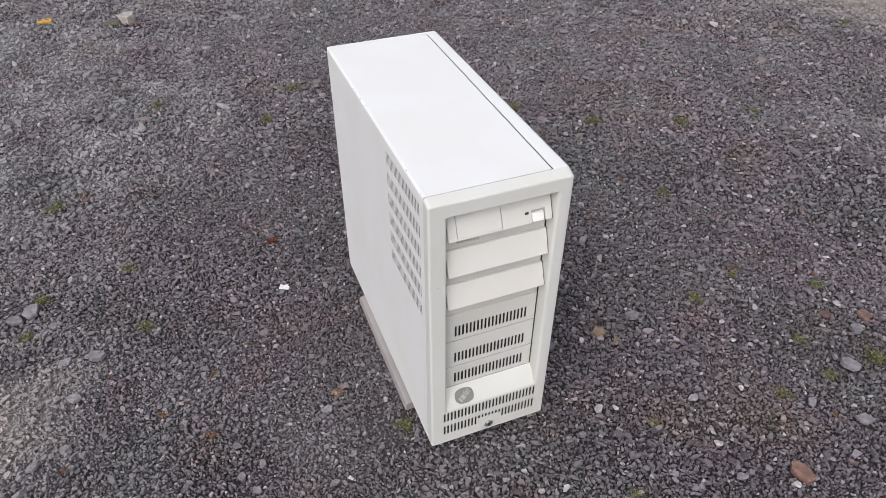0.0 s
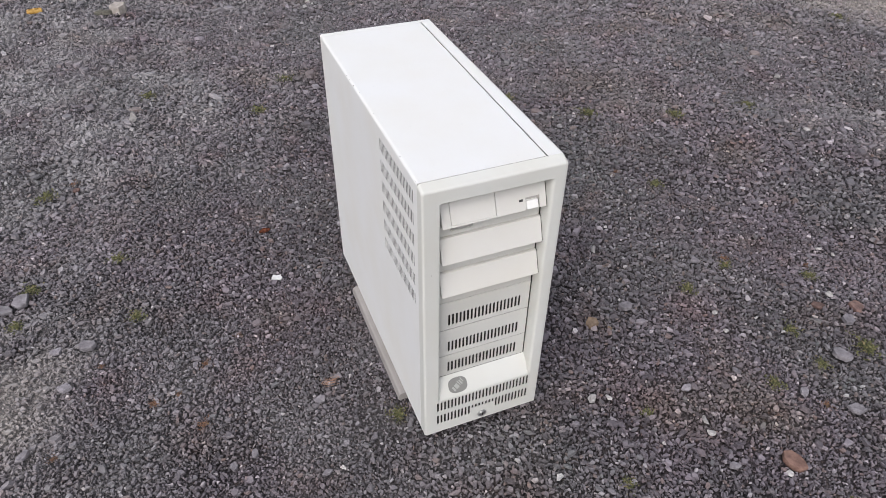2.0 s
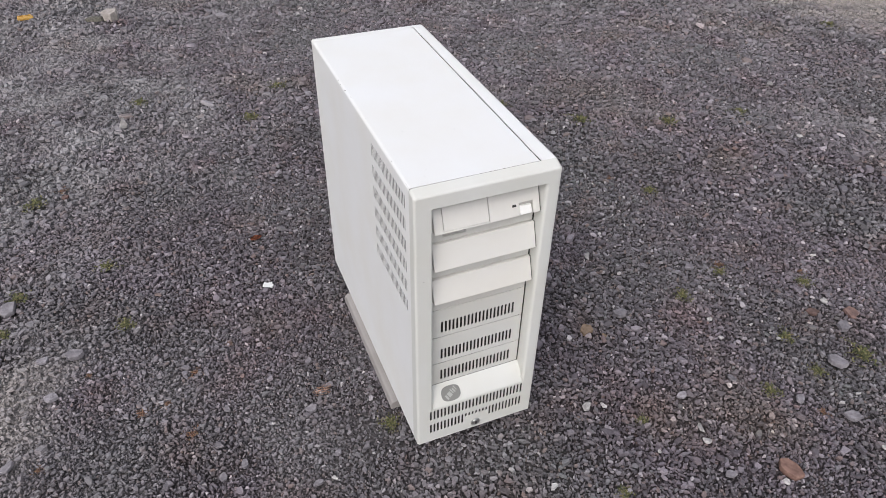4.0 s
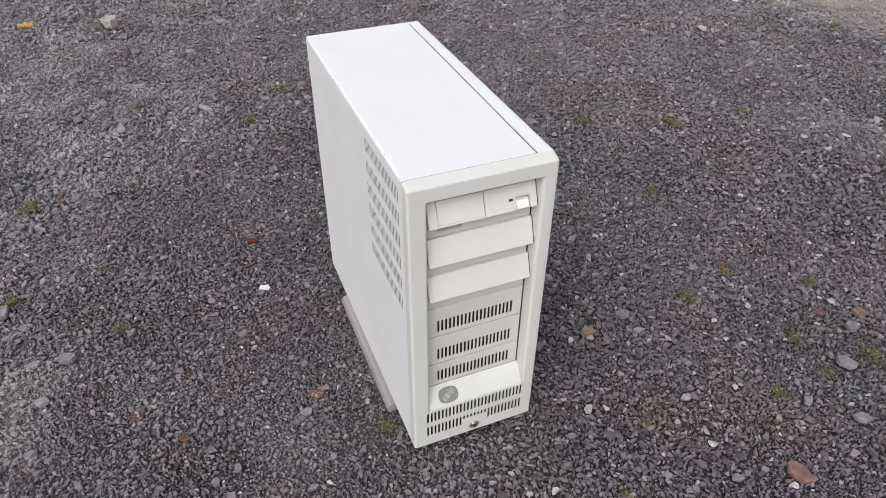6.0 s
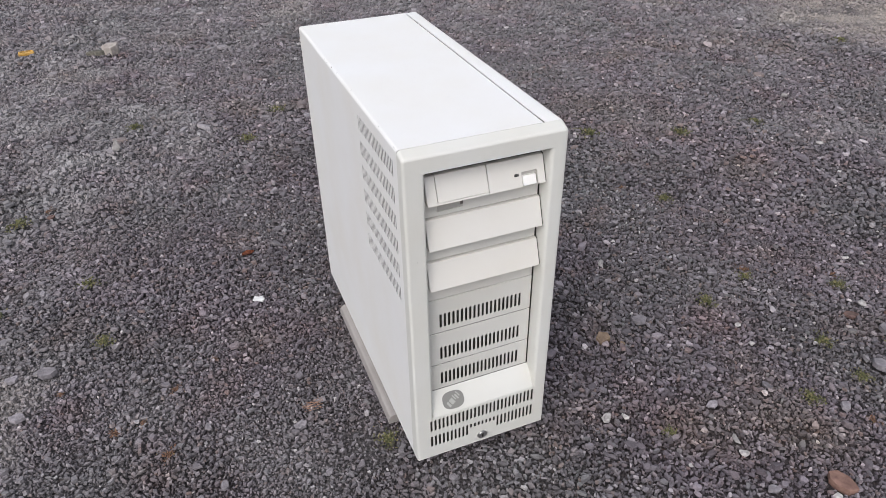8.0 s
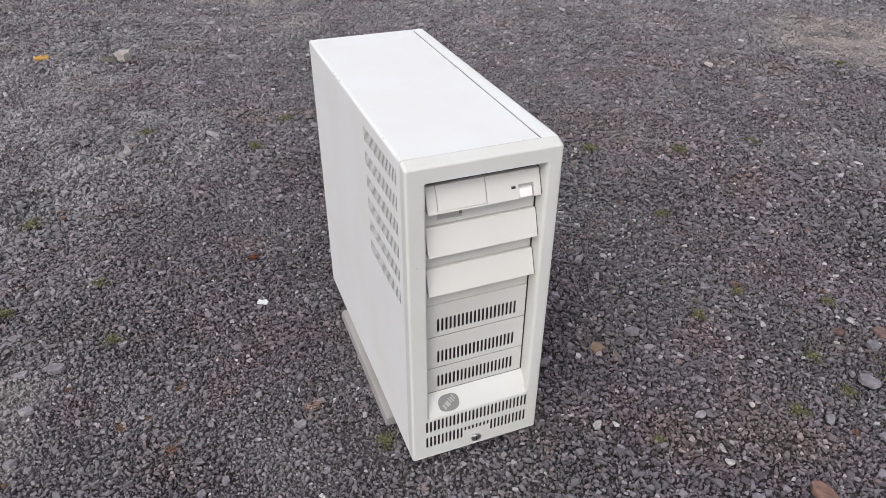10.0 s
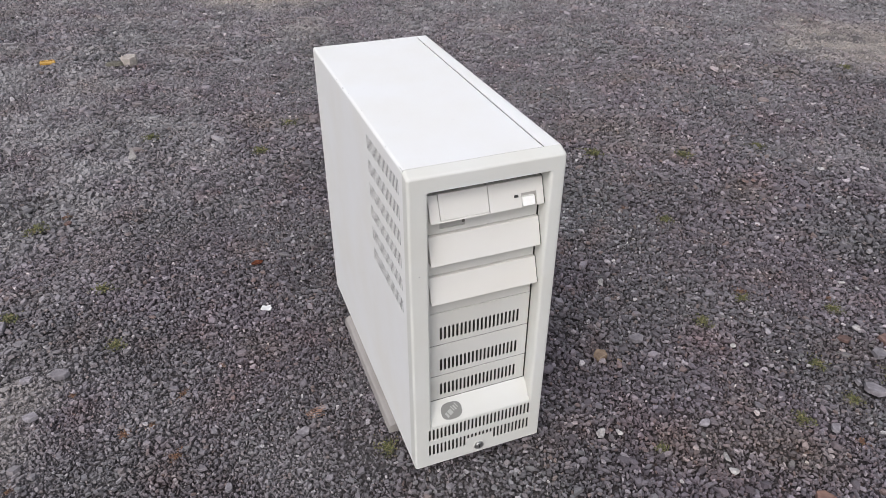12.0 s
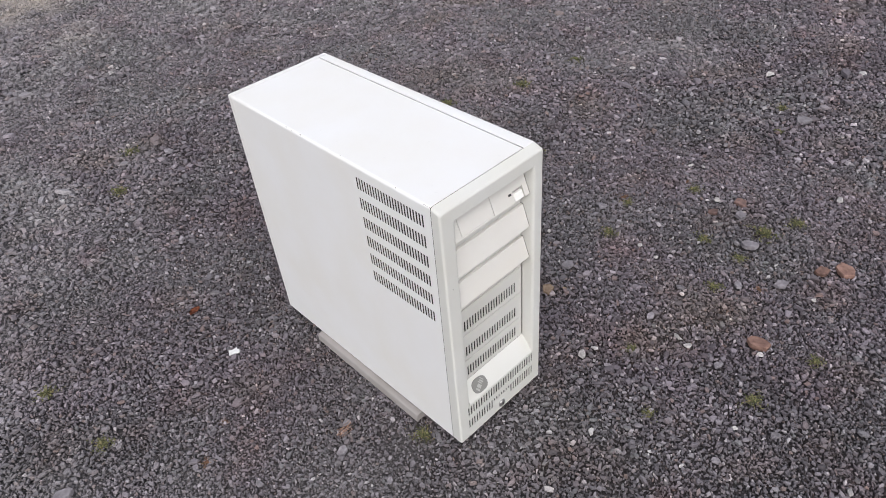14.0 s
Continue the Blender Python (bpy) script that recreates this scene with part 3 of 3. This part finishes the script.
        v.co.xy *= (abs(math.cos(a)) ** 2.7 + abs(math.sin(a)) ** 2.7) ** (-1 / 2.7)
    bmesh.ops.transform(bm, matrix=seat @ Matrix.Diagonal((1.02, 0.80, 1, 1)), verts=bm.verts[:])
    badge = part("badge", bm, BADGE, front, "round grey metal badge with worn lighter bars")
    for x, y, wide, high in ((-0.0070, 0.0, 0.0024, 0.0066), (-0.0022, 0.0, 0.0046, 0.0066), (0.0022, 0.0012, 0.0012, 0.0070), (0.0048, 0.0, 0.0018, 0.0066), (0.0076, 0.0012, 0.0012, 0.0070)):
        bm = box(1.3 * (x - wide / 2), 1.3 * (x + wide / 2), 1.2 * (y - high / 2), 1.2 * (y + high / 2), 0.0008, 0.0013)
        bmesh.ops.transform(bm, matrix=seat @ pose(0, 0, 0, 0, 0, 33), verts=bm.verts[:])
        part("badge_bar", bm, BADGE_MARK, badge)

    # Bays: sloping covers over flat plates, then three slotted blanks.
    def wedge(top, bottom, x0, x1, r=0.0007, out=0.0):
        return prism([(0.0185 - out, top), (0.0062 - out, bottom), (BACK + 0.002, bottom + 0.0015), (BACK + 0.002, top)], x0, x1, r)

    def bay(name, top, bottom, floor, label, slotted=False):
        plate = box(RX0 + 0.0008, RX1 - 0.0024, BACK, BACK + 0.004, floor + 0.0006, bottom + 0.003, 0.0004)
        if slotted:
            plate = carved(plate, box(0.0470, 0.0800, BACK - 0.01, BACK + 0.0022, 0.3925, 0.4050), name, PLATE)
        holder = part(name, plate, PLATE, thing, label)
        # Added dark strip filling the gap beside the cover, in place of its shade.
        part("gap_shade", wedge(top - 0.0004, bottom + 0.0004, RX1 - 0.0013, RX1 - 0.0001, 0, -0.0012), SHADED_STEEL, holder, "added dark strip standing for the shade beside the cover")
        return holder

    U0, U1 = RX0 + 0.0042, RX1 - 0.0014
    drive = bay("floppy_drive", 0.443, 0.4106, 0.3862, "cream floppy drive with a closed flap, slot and eject button", True)
    def strip(z1, z0, x0, x1, r=0.0005):
        """A piece of the drive's sloping face between two heights."""
        y1, y0 = (0.0185 - 0.0123 * (0.4425 - z) / 0.0319 for z in (z1, z0))
        return prism([(y1, z1), (y0, z0), (BACK + 0.002, z0 + 0.0008), (BACK + 0.002, z1)], x0, x1, r)

    part("flap", strip(0.4425, 0.4131, U0 + 0.0130, U0 + 0.0752), DRIVE, drive, "closed smooth flap")
    part("drive_front", wedge(0.4425, 0.4106, U0, U0 + 0.0124), DRIVE, drive)
    part("lower_lip", strip(0.4126, 0.4106, U0 + 0.0120, U0 + 0.0756, 0.0003), DRIVE, drive)
    cut = box(0.1484, 0.1688, 0.0, 0.0150, 0.405, 0.4272)
    part("drive_front", carved(wedge(0.4425, 0.4106, U0 + 0.0760, U1), cut, "drive_front", DRIVE), DRIVE, drive)
    part("button_well", box(0.1486, 0.1686, 0.0140, 0.0149, 0.4122, 0.4271), SHADE, drive, "shadowed button well")
    part("eject_button", prism([(0.0122, 0.4226), (0.0104, 0.4232), (0.0056, 0.4116), (0.0150, 0.4116), (0.0150, 0.4226)], 0.1492, 0.1668, 0.0017), BUTTON, drive, "white push button")
    bm = box(-0.0027, 0.0027, -0.0006, 0.001, -0.0016, 0.0016, 0.0003)
    bmesh.ops.transform(bm, matrix=pose(0.1418, 0.0113, 0.4248, -21), verts=bm.verts[:])
    part("indicator_lamp", bm, DARK, drive, "small dark unlit lamp")
    part("disk_slot", box(0.0465, 0.0805, BACK + 0.0016, BACK + 0.003, 0.3920, 0.4060), SHADE, drive, "disk slot, its shade put into the grey")
    part("slot_stop", box(0.0766, 0.0800, BACK + 0.0004, BACK + 0.0018, 0.3960, 0.4050), CHIP, drive, "dark notch at the end of the slot")
    for top, bottom, floor in ((0.3858, 0.3500, 0.3257), (0.3253, 0.2910, 0.2642)):
        cover = bay("bay_cover", top, bottom, floor, "blank cream drive bay cover with a sloping face")
        part("sloping_face", wedge(top, bottom, U0, U1), DRIVE, cover)
    for top, bottom, s0, s1 in ((0.2644, 0.2098, 0.2175, 0.2397), (0.2084, 0.1538, 0.1616, 0.1833), (0.1524, 0.1082, 0.1155, 0.1377)):
        bm = box(RX0 + 0.0006, RX1 - 0.0024, BACK - 0.0006, BACK + 0.0007, bottom, top, 0.0004)
        cut = bmesh.new()
        slot_row(cut, 0.0482, 0.1614, 20, 0.0035, 0, 0.05, s0, s1)
        part("vented_blank", carved(bm, cut, "vented_blank", PLATE), PLATE, thing, "blank bay panel with a row of upright slots")

    # Sheet-metal cover: the west side and most of the top in one folded sheet.
    V0 = 0.0164
    SEAM, REAR = 0.1792, 0.0095

    def folded(path, y0, y1, thick, ends=(0.0025, 0.0008)):
        """A bent sheet: an outline of (x, z) and its inner side, drawn out along y."""
        bm = bmesh.new()
        rows = []
        for y in (y0, y0 + 0.0006, y1 - 0.003, y1 - 0.0008, y1):
            inset = {y0: 0.0004, y1: ends[0], y1 - 0.0008: ends[1]}.get(y, 0)
            rows.append([bm.verts.new((x + inset * nx, y, z + inset * nz)) for x, z, nx, nz in path])
        rows.append([bm.verts.new((x + thick * nx, y1, z + thick * nz)) for x, z, nx, nz in path])
        rows.append([bm.verts.new((x + thick * nx, y0, z + thick * nz)) for x, z, nx, nz in path])
        for a, b in zip(rows, rows[1:] + rows[:1]):
            for i in range(len(path) - 1):
                bm.faces.new((a[i], a[i + 1], b[i + 1], b[i]))
        for k in (0, len(path) - 1):
            bm.faces.new([row[k] for row in rows])
        # The sheet's lower edge runs out a little lower, and a little further, at the rear.
        for v in bm.verts:
            low = 1 - v.co.z / H
            v.co.y += 0.009 * low * (v.co.y > 0.4) + 0.0045 * low * (v.co.y < 0.1)
            v.co.z -= 0.007 * (v.co.z < 0.001) * (v.co.y - V0) / (D - V0)
        bmesh.ops.recalc_face_normals(bm, faces=bm.faces[:])
        return bm

    R = 0.0042
    arc = [math.radians(18 * i) for i in range(6)]
    west = [(0, 0.0, 1, 0), (0, H - R, 1, 0)] + [(R - R * math.cos(a), H - R + R * math.sin(a), math.cos(a), -math.sin(a)) for a in arc] + [(SEAM - 0.0008, H, 0, -1), (SEAM, H - 0.0008, 0, -1)]
    cut = bmesh.new()
    for k in range(6):
        for i in range(24):
            y = 0.0326 + 0.1330 * i / 23
            box(-0.01, 0.01, y - 0.0017, y + 0.0017, 0.4435 - 0.0346 * k, 0.4640 - 0.0346 * k, bm=cut)
    cover = part("side_cover", carved(folded(west, V0, D - REAR - 0.0010, 0.0005, (0.0004, 0.0)), cut, "side_cover", CASE, solver="EXACT"), CASE, thing, "folded off-white steel cover with six rows of vent slots")
    east = [(SEAM + 0.0020, H - 0.0008, 0, -1), (SEAM + 0.0025, H, 0, -1), (W - R, H, 0, -1)] + [(W - R + R * math.sin(a), H - R + R * math.cos(a), -math.sin(a), -math.cos(a)) for a in arc] + [(W, H - R, -1, 0), (W, 0.0, -1, 0)]
    lapped = part("side_panel", folded(east, V0 - 0.0011, D - REAR - 0.0010, 0.0009, (0.0004, 0.0)), CASE, thing, "off-white steel side panel lapping over the top edge")
    around = west[:-2] + east[3:]
    part("rear_frame", folded(around, D - REAR, D, 0.0009), CASE, thing, "narrow off-white rear frame behind a thin seam")
    for sheet in (cover, lapped):                       # the seam runs slightly askew
        for v in sheet.data.vertices:
            if abs(v.co.x - SEAM) < 0.004:
                v.co.x -= 0.0036 * (1 - v.co.y / D)
    part("rear_panel", box(0.0020, W - 0.0020, D - 0.0070, D - 0.0015, 0.002, H - 0.003), CASE, thing)
    part("chassis", box(0.009, W - 0.009, 0.0345, D - 0.018, 0.004, H - 0.008), SHADED_STEEL, thing, "dull dark steel inner frame")
    part("bottom_pan", box(0.003, W - 0.003, 0.036, D - 0.018, 0.0004, 0.0034), SHADED_STEEL, thing)

    # Paint chips along the folded edge, a nick on the opposite one, a speck on the front.
    for x, y, z, r in ((0.0018, 0.294, H - 0.0008, 0.0015), (0.0015, 0.331, H - 0.0009, 0.0010), (0.0019, 0.082, H - 0.0007, 0.0011), (0.0035, 0.200, H, 0.0006), (0.0012, 0.317, H - 0.0012, 0.0008), (0.0030, 0.268, H - 0.0002, 0.0007)):
        bm = bmesh.new()
        bmesh.ops.create_icosphere(bm, subdivisions=1, radius=r, matrix=Matrix.Translation((x, y, z)) @ Matrix.Diagonal((0.7, 1.3, 0.3, 1)))
        part("paint_chip", bm, CHIP, cover, "dark bare speck where paint flaked")
    bm = bmesh.new()
    bmesh.ops.create_icosphere(bm, subdivisions=1, radius=0.0006, matrix=pose(0.0125, 0.0, 0.345))
    part("speck", bm, CHIP, front, "dark dirt speck")

    # Base: a flat stabiliser bar that shows along the west side, with the runner under the case.
    base = part("base", box(0.020, W - 0.030, 0.098, 0.397, -0.0225, 0.0000, 0.002), BASE, thing, "greyish beige plastic base runner")
    profile = [(-0.0115, -0.0230), (-0.0110, -0.0135), (-0.0090, -0.0090), (-0.0050, -0.0070), (0.022, -0.0055), (0.022, -0.0230)]
    bm = bmesh.new()
    a = [bm.verts.new((x, 0.101, z)) for x, z in profile]
    b = [bm.verts.new((x, 0.394, z)) for x, z in profile]
    bm.faces.new(a), bm.faces.new(b[::-1])
    for i in range(len(profile)):
        j = (i + 1) % len(profile)
        bm.faces.new((a[i], b[i], b[j], a[j]))
    bmesh.ops.recalc_face_normals(bm, faces=bm.faces[:])
    part("stabiliser_bar", bm, BASE, base, "rounded greyish beige bar, dusty")
    thing.matrix_world = pose(TX, TY, TZ, 0, 0, 0)
    return thing


tower()


# ---------------------------------------------------------------- loose things on the yard
def rock(seed, flat, corners=16):
    """A broken stone of about one unit: the hull of scattered points, its edges worn."""
    rng = random.Random(seed)
    bm = bmesh.new()
    for _ in range(corners):
        v = Vector((rng.gauss(0, 1), rng.gauss(0, 1), rng.gauss(0, 1))).normalized()
        v = Vector((v.x * 0.5, v.y * 0.5 * rng.uniform(0.6, 0.95), (v.z * 0.5) * flat)) * rng.uniform(0.85, 1.1)
        bm.verts.new(v)
    hull = bmesh.ops.convex_hull(bm, input=bm.verts[:])
    bmesh.ops.delete(bm, geom=[g for g in hull["geom_interior"] if isinstance(g, bmesh.types.BMVert)], context="VERTS")
    bmesh.ops.bevel(bm, geom=bm.edges[:], offset=0.03, segments=1, affect="EDGES", profile=0.5, clamp_overlap=True)
    bmesh.ops.recalc_face_normals(bm, faces=bm.faces[:])
    return bm


def flake(seed, thick):
    """A flat broken stone of about one unit: an angular outline, its upper rim worn back unevenly."""
    rng = random.Random(seed)
    bm = bmesh.new()
    count = rng.choice((6, 7, 8))
    turn = [(k + rng.uniform(-0.3, 0.3)) * 2 * math.pi / count for k in range(count)]
    reach = [0.5 * rng.uniform(0.78, 1.12) for _ in turn]
    wide, slant = rng.uniform(0.62, 0.9), rng.uniform(-0.25, 0.25)
    rings = []
    for scale, z in ((0.97, -0.5), (1.0, 0.15), (0.955, 0.44), (0.84, 0.5)):
        rings.append([])
        for a, r in zip(turn, reach):
            q = r * scale * rng.uniform(0.95, 1.03)
            x, y = q * math.cos(a), q * wide * math.sin(a)
            rings[-1].append(bm.verts.new((x, y, thick * (z + slant * x * (z > 0) + rng.uniform(-0.05, 0.05)))))
    for a, b in zip(rings, rings[1:]):
        for i in range(count):
            j = (i + 1) % count
            bm.faces.new((a[i], a[j], b[j], b[i]))
    bm.faces.new(rings[0][::-1])
    middle = bm.verts.new((0.0, 0.0, thick * 0.52))
    for i in range(count):
        bm.faces.new((rings[-1][i], rings[-1][(i + 1) % count], middle))
    return bm


def lay(name, me, x, y, size, turn, label, category, group="", sink=0.25, tip=0.0):
    ob = new(name, me)
    low = min(v.co.z for v in me.vertices) * size
    high = max(v.co.z for v in me.vertices) * size
    z = float(lift(x, y)) - 0.002 - low - sink * (high - low)
    ob.matrix_world = pose(x, y, z, tip, tip * 0.5, turn) @ Matrix.Diagonal((size, size, size, 1))
    return tagged(ob, label, category, group)


def stones():
    rng = random.Random(4)
    kinds = (("pebble", PALE, PALE_AT, 0.5, "pale whitish quartz pebble lying on dark gravel", "stone", "pale pebbles", 0.22),
             ("slate_stone", SLATE, SLATE_AT, 0.24, "flat grey slate stone bedded in the gravel", "stone", "slate stones", 0.12))
    for name, mat, spots, flat, label, category, group, sink in kinds:
        shapes = [mesh_of(rock(10 * len(name) + k, flat) if flat > 0.4 else flake(50 + k, flat), name, mat, 25) for k in range(6)]
        for k, (x, y, size) in enumerate(spots):
            lay(name, shapes[k % 6], x, y, size * (0.9 if name == "slate_stone" else 1.05), rng.uniform(0, 360), label, category, group, sink, rng.uniform(-4, 4))
    for k, (x, y, size) in enumerate(RED_AT):
        me = mesh_of(flake(300 + k, 0.24), "brick_fragment", BRICK if k < 3 else RUST, 25)
        lay("brick_fragment", me, x, y, size * 0.96, rng.uniform(0, 360), "worn red brick fragment flush with the gravel" if k < 3 else "small rusty brown brick crumb in the gravel", "brick", "brick fragments", 0.3)
    lay("sandstone_piece", mesh_of(flake(41, 0.3), "sandstone_piece", TAN, 25), 0.695, 0.840, 0.029, 20, "flat tan sandstone piece on the gravel", "stone")
    bm = rock(91, 0.9, 12)
    bmesh.ops.scale(bm, vec=(0.5, 0.34, 1.0), verts=bm.verts[:])
    bmesh.ops.rotate(bm, matrix=Matrix.Rotation(radians(32), 3, "Y"), verts=bm.verts[:])
    lay("stone_shard", mesh_of(bm, "stone_shard", PALE, 20), -0.100, 1.955, 0.052, -20, "pale buff stone shard standing up out of gravel", "stone", sink=0.12)
    lay("sandstone_piece", mesh_of(rock(42, 0.5), "sandstone_piece", TAN, 25), 0.722, 0.815, 0.013, 70, "small orange-tan sandstone crumb", "stone")


stones()


def tuft(seed, name="moss_tuft", mat=MOSS, leaves=150):
    """A moss cushion of about one unit: many small curled leaves round a low middle."""
    rng = random.Random(seed)
    bm = bmesh.new()
    for _ in range(leaves):
        b, r = rng.uniform(0, 2 * math.pi), abs(rng.gauss(0, 0.30))
        root = Vector((r * math.cos(b), r * math.sin(b), 0.0))
        turn, rise = rng.uniform(0, 2 * math.pi), rng.uniform(0.15, 1.1)
        out = Vector((math.cos(turn), math.sin(turn), rise)).normalized()
        side = Vector((-math.sin(turn), math.cos(turn), 0)) * rng.uniform(0.018, 0.04)
        long = rng.uniform(0.12, 0.28) * (1.1 - 0.6 * min(r, 1))
        mid, tip = root + out * long * 0.6, root + out * long + Vector((0, 0, -0.25 * long))
        a, c, d, e = (bm.verts.new(p) for p in (root - side * 0.5, root + side * 0.5, mid + side, mid - side))
        f = bm.verts.new(tip)
        bm.faces.new((a, c, d, e)), bm.faces.new((e, d, f))
    return mesh_of(bm, name, mat, 0)


def moss():
    rng = random.Random(9)
    shapes = [tuft(k) for k in range(5)]
    for k, (x, y, size) in enumerate(MOSS_AT):
        lay("moss_tuft", shapes[k % 5], x, y, size * 1.18, rng.uniform(0, 360), "small yellow-green moss tuft growing between the gravel", "moss", "moss tufts", -0.12)
    shapes = [tuft(20 + k, "withered_moss", WITHERED, 90) for k in range(3)]
    for k, (x, y, size) in enumerate(RUSTY_AT):
        lay("withered_moss", shapes[k % 3], x, y, size * 1.15, rng.uniform(0, 360), "crumbling rust-brown withered moss among gravel chips", "moss", "withered moss", -0.05)


moss()


def litter():
    # Dead leaf: a curled blade with a midrib fold.
    bm = bmesh.new()
    grid = []
    for i in range(9):
        u = i / 8
        wide = 0.34 * math.sin(math.pi * min(1, u * 0.93 + 0.05)) ** 0.8
        grid.append([bm.verts.new((u - 0.5, s * wide, 0.10 + 0.18 * abs(s) ** 1.5 + 0.16 * (u - 0.5) ** 2 + 0.03 * math.sin(9 * u + 3 * s))) for s in (-1, -0.6, -0.25, 0, 0.25, 0.6, 1)])
    for a, b in zip(grid, grid[1:]):
        for i in range(6):
            bm.faces.new((a[i], a[i + 1], b[i + 1], b[i]))
    bmesh.ops.solidify(bm, geom=bm.faces[:], thickness=0.03)
    lay("dead_leaf", mesh_of(bm, "dead_leaf", LEAF), 0.151, 1.368, 0.026, 12, "curled red-brown dead leaf on the gravel", "leaf", sink=0.0)

    # Dry needles in a loose sheaf.
    sheaf = new("dry_twigs")
    rng = random.Random(3)
    for k in range(9):
        bm = bmesh.new()
        y0, length, bend = rng.uniform(-0.008, 0.008), rng.uniform(0.020, 0.036), rng.uniform(-0.004, 0.004)
        spots = [Vector(((u - 0.5) * length, y0 + bend * 4 * u * (1 - u), 0.003 + 0.0012 * k + 0.002 * u)) for u in (0, 0.33, 0.66, 1)]
        rings = [[bm.verts.new(p + Vector((0, math.cos(a), math.sin(a))) * 0.0005) for a in (0, 1.57, 3.14, 4.71)] for p in spots]
        for a, b in zip(rings, rings[1:]):
            for i in range(4):
                bm.faces.new((a[i], a[(i + 1) % 4], b[(i + 1) % 4], b[i]))
        bm.faces.new(rings[0][::-1]), bm.faces.new(rings[-1])
        bmesh.ops.rotate(bm, matrix=Matrix.Rotation(rng.uniform(-0.5, 0.5), 3, "Z"), verts=bm.verts[:])
        part("twig", bm, NEEDLE, sheaf)
    tagged(sheaf, "loose sheaf of dry reddish conifer needles on gravel", "twigs")
    sheaf.matrix_world = pose(0.180, 0.874, float(lift(0.18, 0.874)) + 0.002, 0, 0, -12)

    # White scrap with a torn corner.
    bm = bmesh.new()
    outline = [(-0.5, -0.28), (0.42, -0.34), (0.5, 0.05), (0.30, 0.12), (0.34, 0.34), (-0.1, 0.20), (-0.44, 0.30)]
    low, up = [bm.verts.new((x, y, 0)) for x, y in outline], [bm.verts.new((x, y, 0.10 + 0.06 * x)) for x, y in outline]
    bm.faces.new(low[::-1]), bm.faces.new(up)
    for i in range(len(outline)):
        j = (i + 1) % len(outline)
        bm.faces.new((low[i], low[j], up[j], up[i]))
    lay("paper_scrap", mesh_of(bm, "paper_scrap", SCRAP, 20), 0.146, 1.195, 0.022, -20, "torn white scrap of card lying on gravel", "scrap", sink=-1.6, tip=6)

    # Orange plastic piece with a hole through it.
    bm = box(-0.5, 0.5, -0.26, 0.26, 0, 0.24, 0.07)
    cut = bmesh.new()
    for x in (-0.22, 0.2):
        bmesh.ops.create_cone(cut, segments=16, cap_ends=True, radius1=0.15, radius2=0.15, depth=1.0, matrix=pose(x, 0, 0) @ Matrix.Diagonal((1.1, 1.0, 1, 1)))
    box(0.40, 0.7, 0.02, 0.4, -1, 1, bm=cut)
    lay("plastic_piece", carved(bm, cut, "plastic_piece", ORANGE), -0.398, 2.925, 0.052, 4, "broken orange-yellow plastic piece with two holes", "plastic piece", sink=0.1)

    # Splintered board end, with a broken sandstone lying against it.
    bm = bmesh.new()
    rng = random.Random(12)
    spots = [(-0.5, -0.05), (-0.30, -0.16), (0.1, -0.20), (0.38, -0.12), (0.5, 0.04), (0.36, 0.14), (0.15, 0.12), (-0.15, 0.20), (-0.42, 0.10)]
    low = [bm.verts.new((x, y, 0)) for x, y in spots]
    up = [bm.verts.new((x * 0.96, y * 0.9, 0.20 + rng.uniform(-0.04, 0.05) + 0.10 * x)) for x, y in spots]
    bm.faces.new(low[::-1]), bm.faces.new(up)
    for i in range(len(spots)):
        j = (i + 1) % len(spots)
        bm.faces.new((low[i], low[j], up[j], up[i]))
    bmesh.ops.bevel(bm, geom=bm.edges[:], offset=0.012, segments=1, affect="EDGES")
    lay("wood_splinter", mesh_of(bm, "wood_splinter", WOOD), -0.168, 2.850, 0.066, -14, "dark weathered wood splinter lying on gravel", "wood", sink=0.0)
    lay("sandstone_piece", mesh_of(flake(78, 0.42), "sandstone_piece", BUFF, 20), -0.112, 2.858, 0.074, 40, "pale buff sandstone lying against a wood splinter", "stone", sink=0.0)


litter()
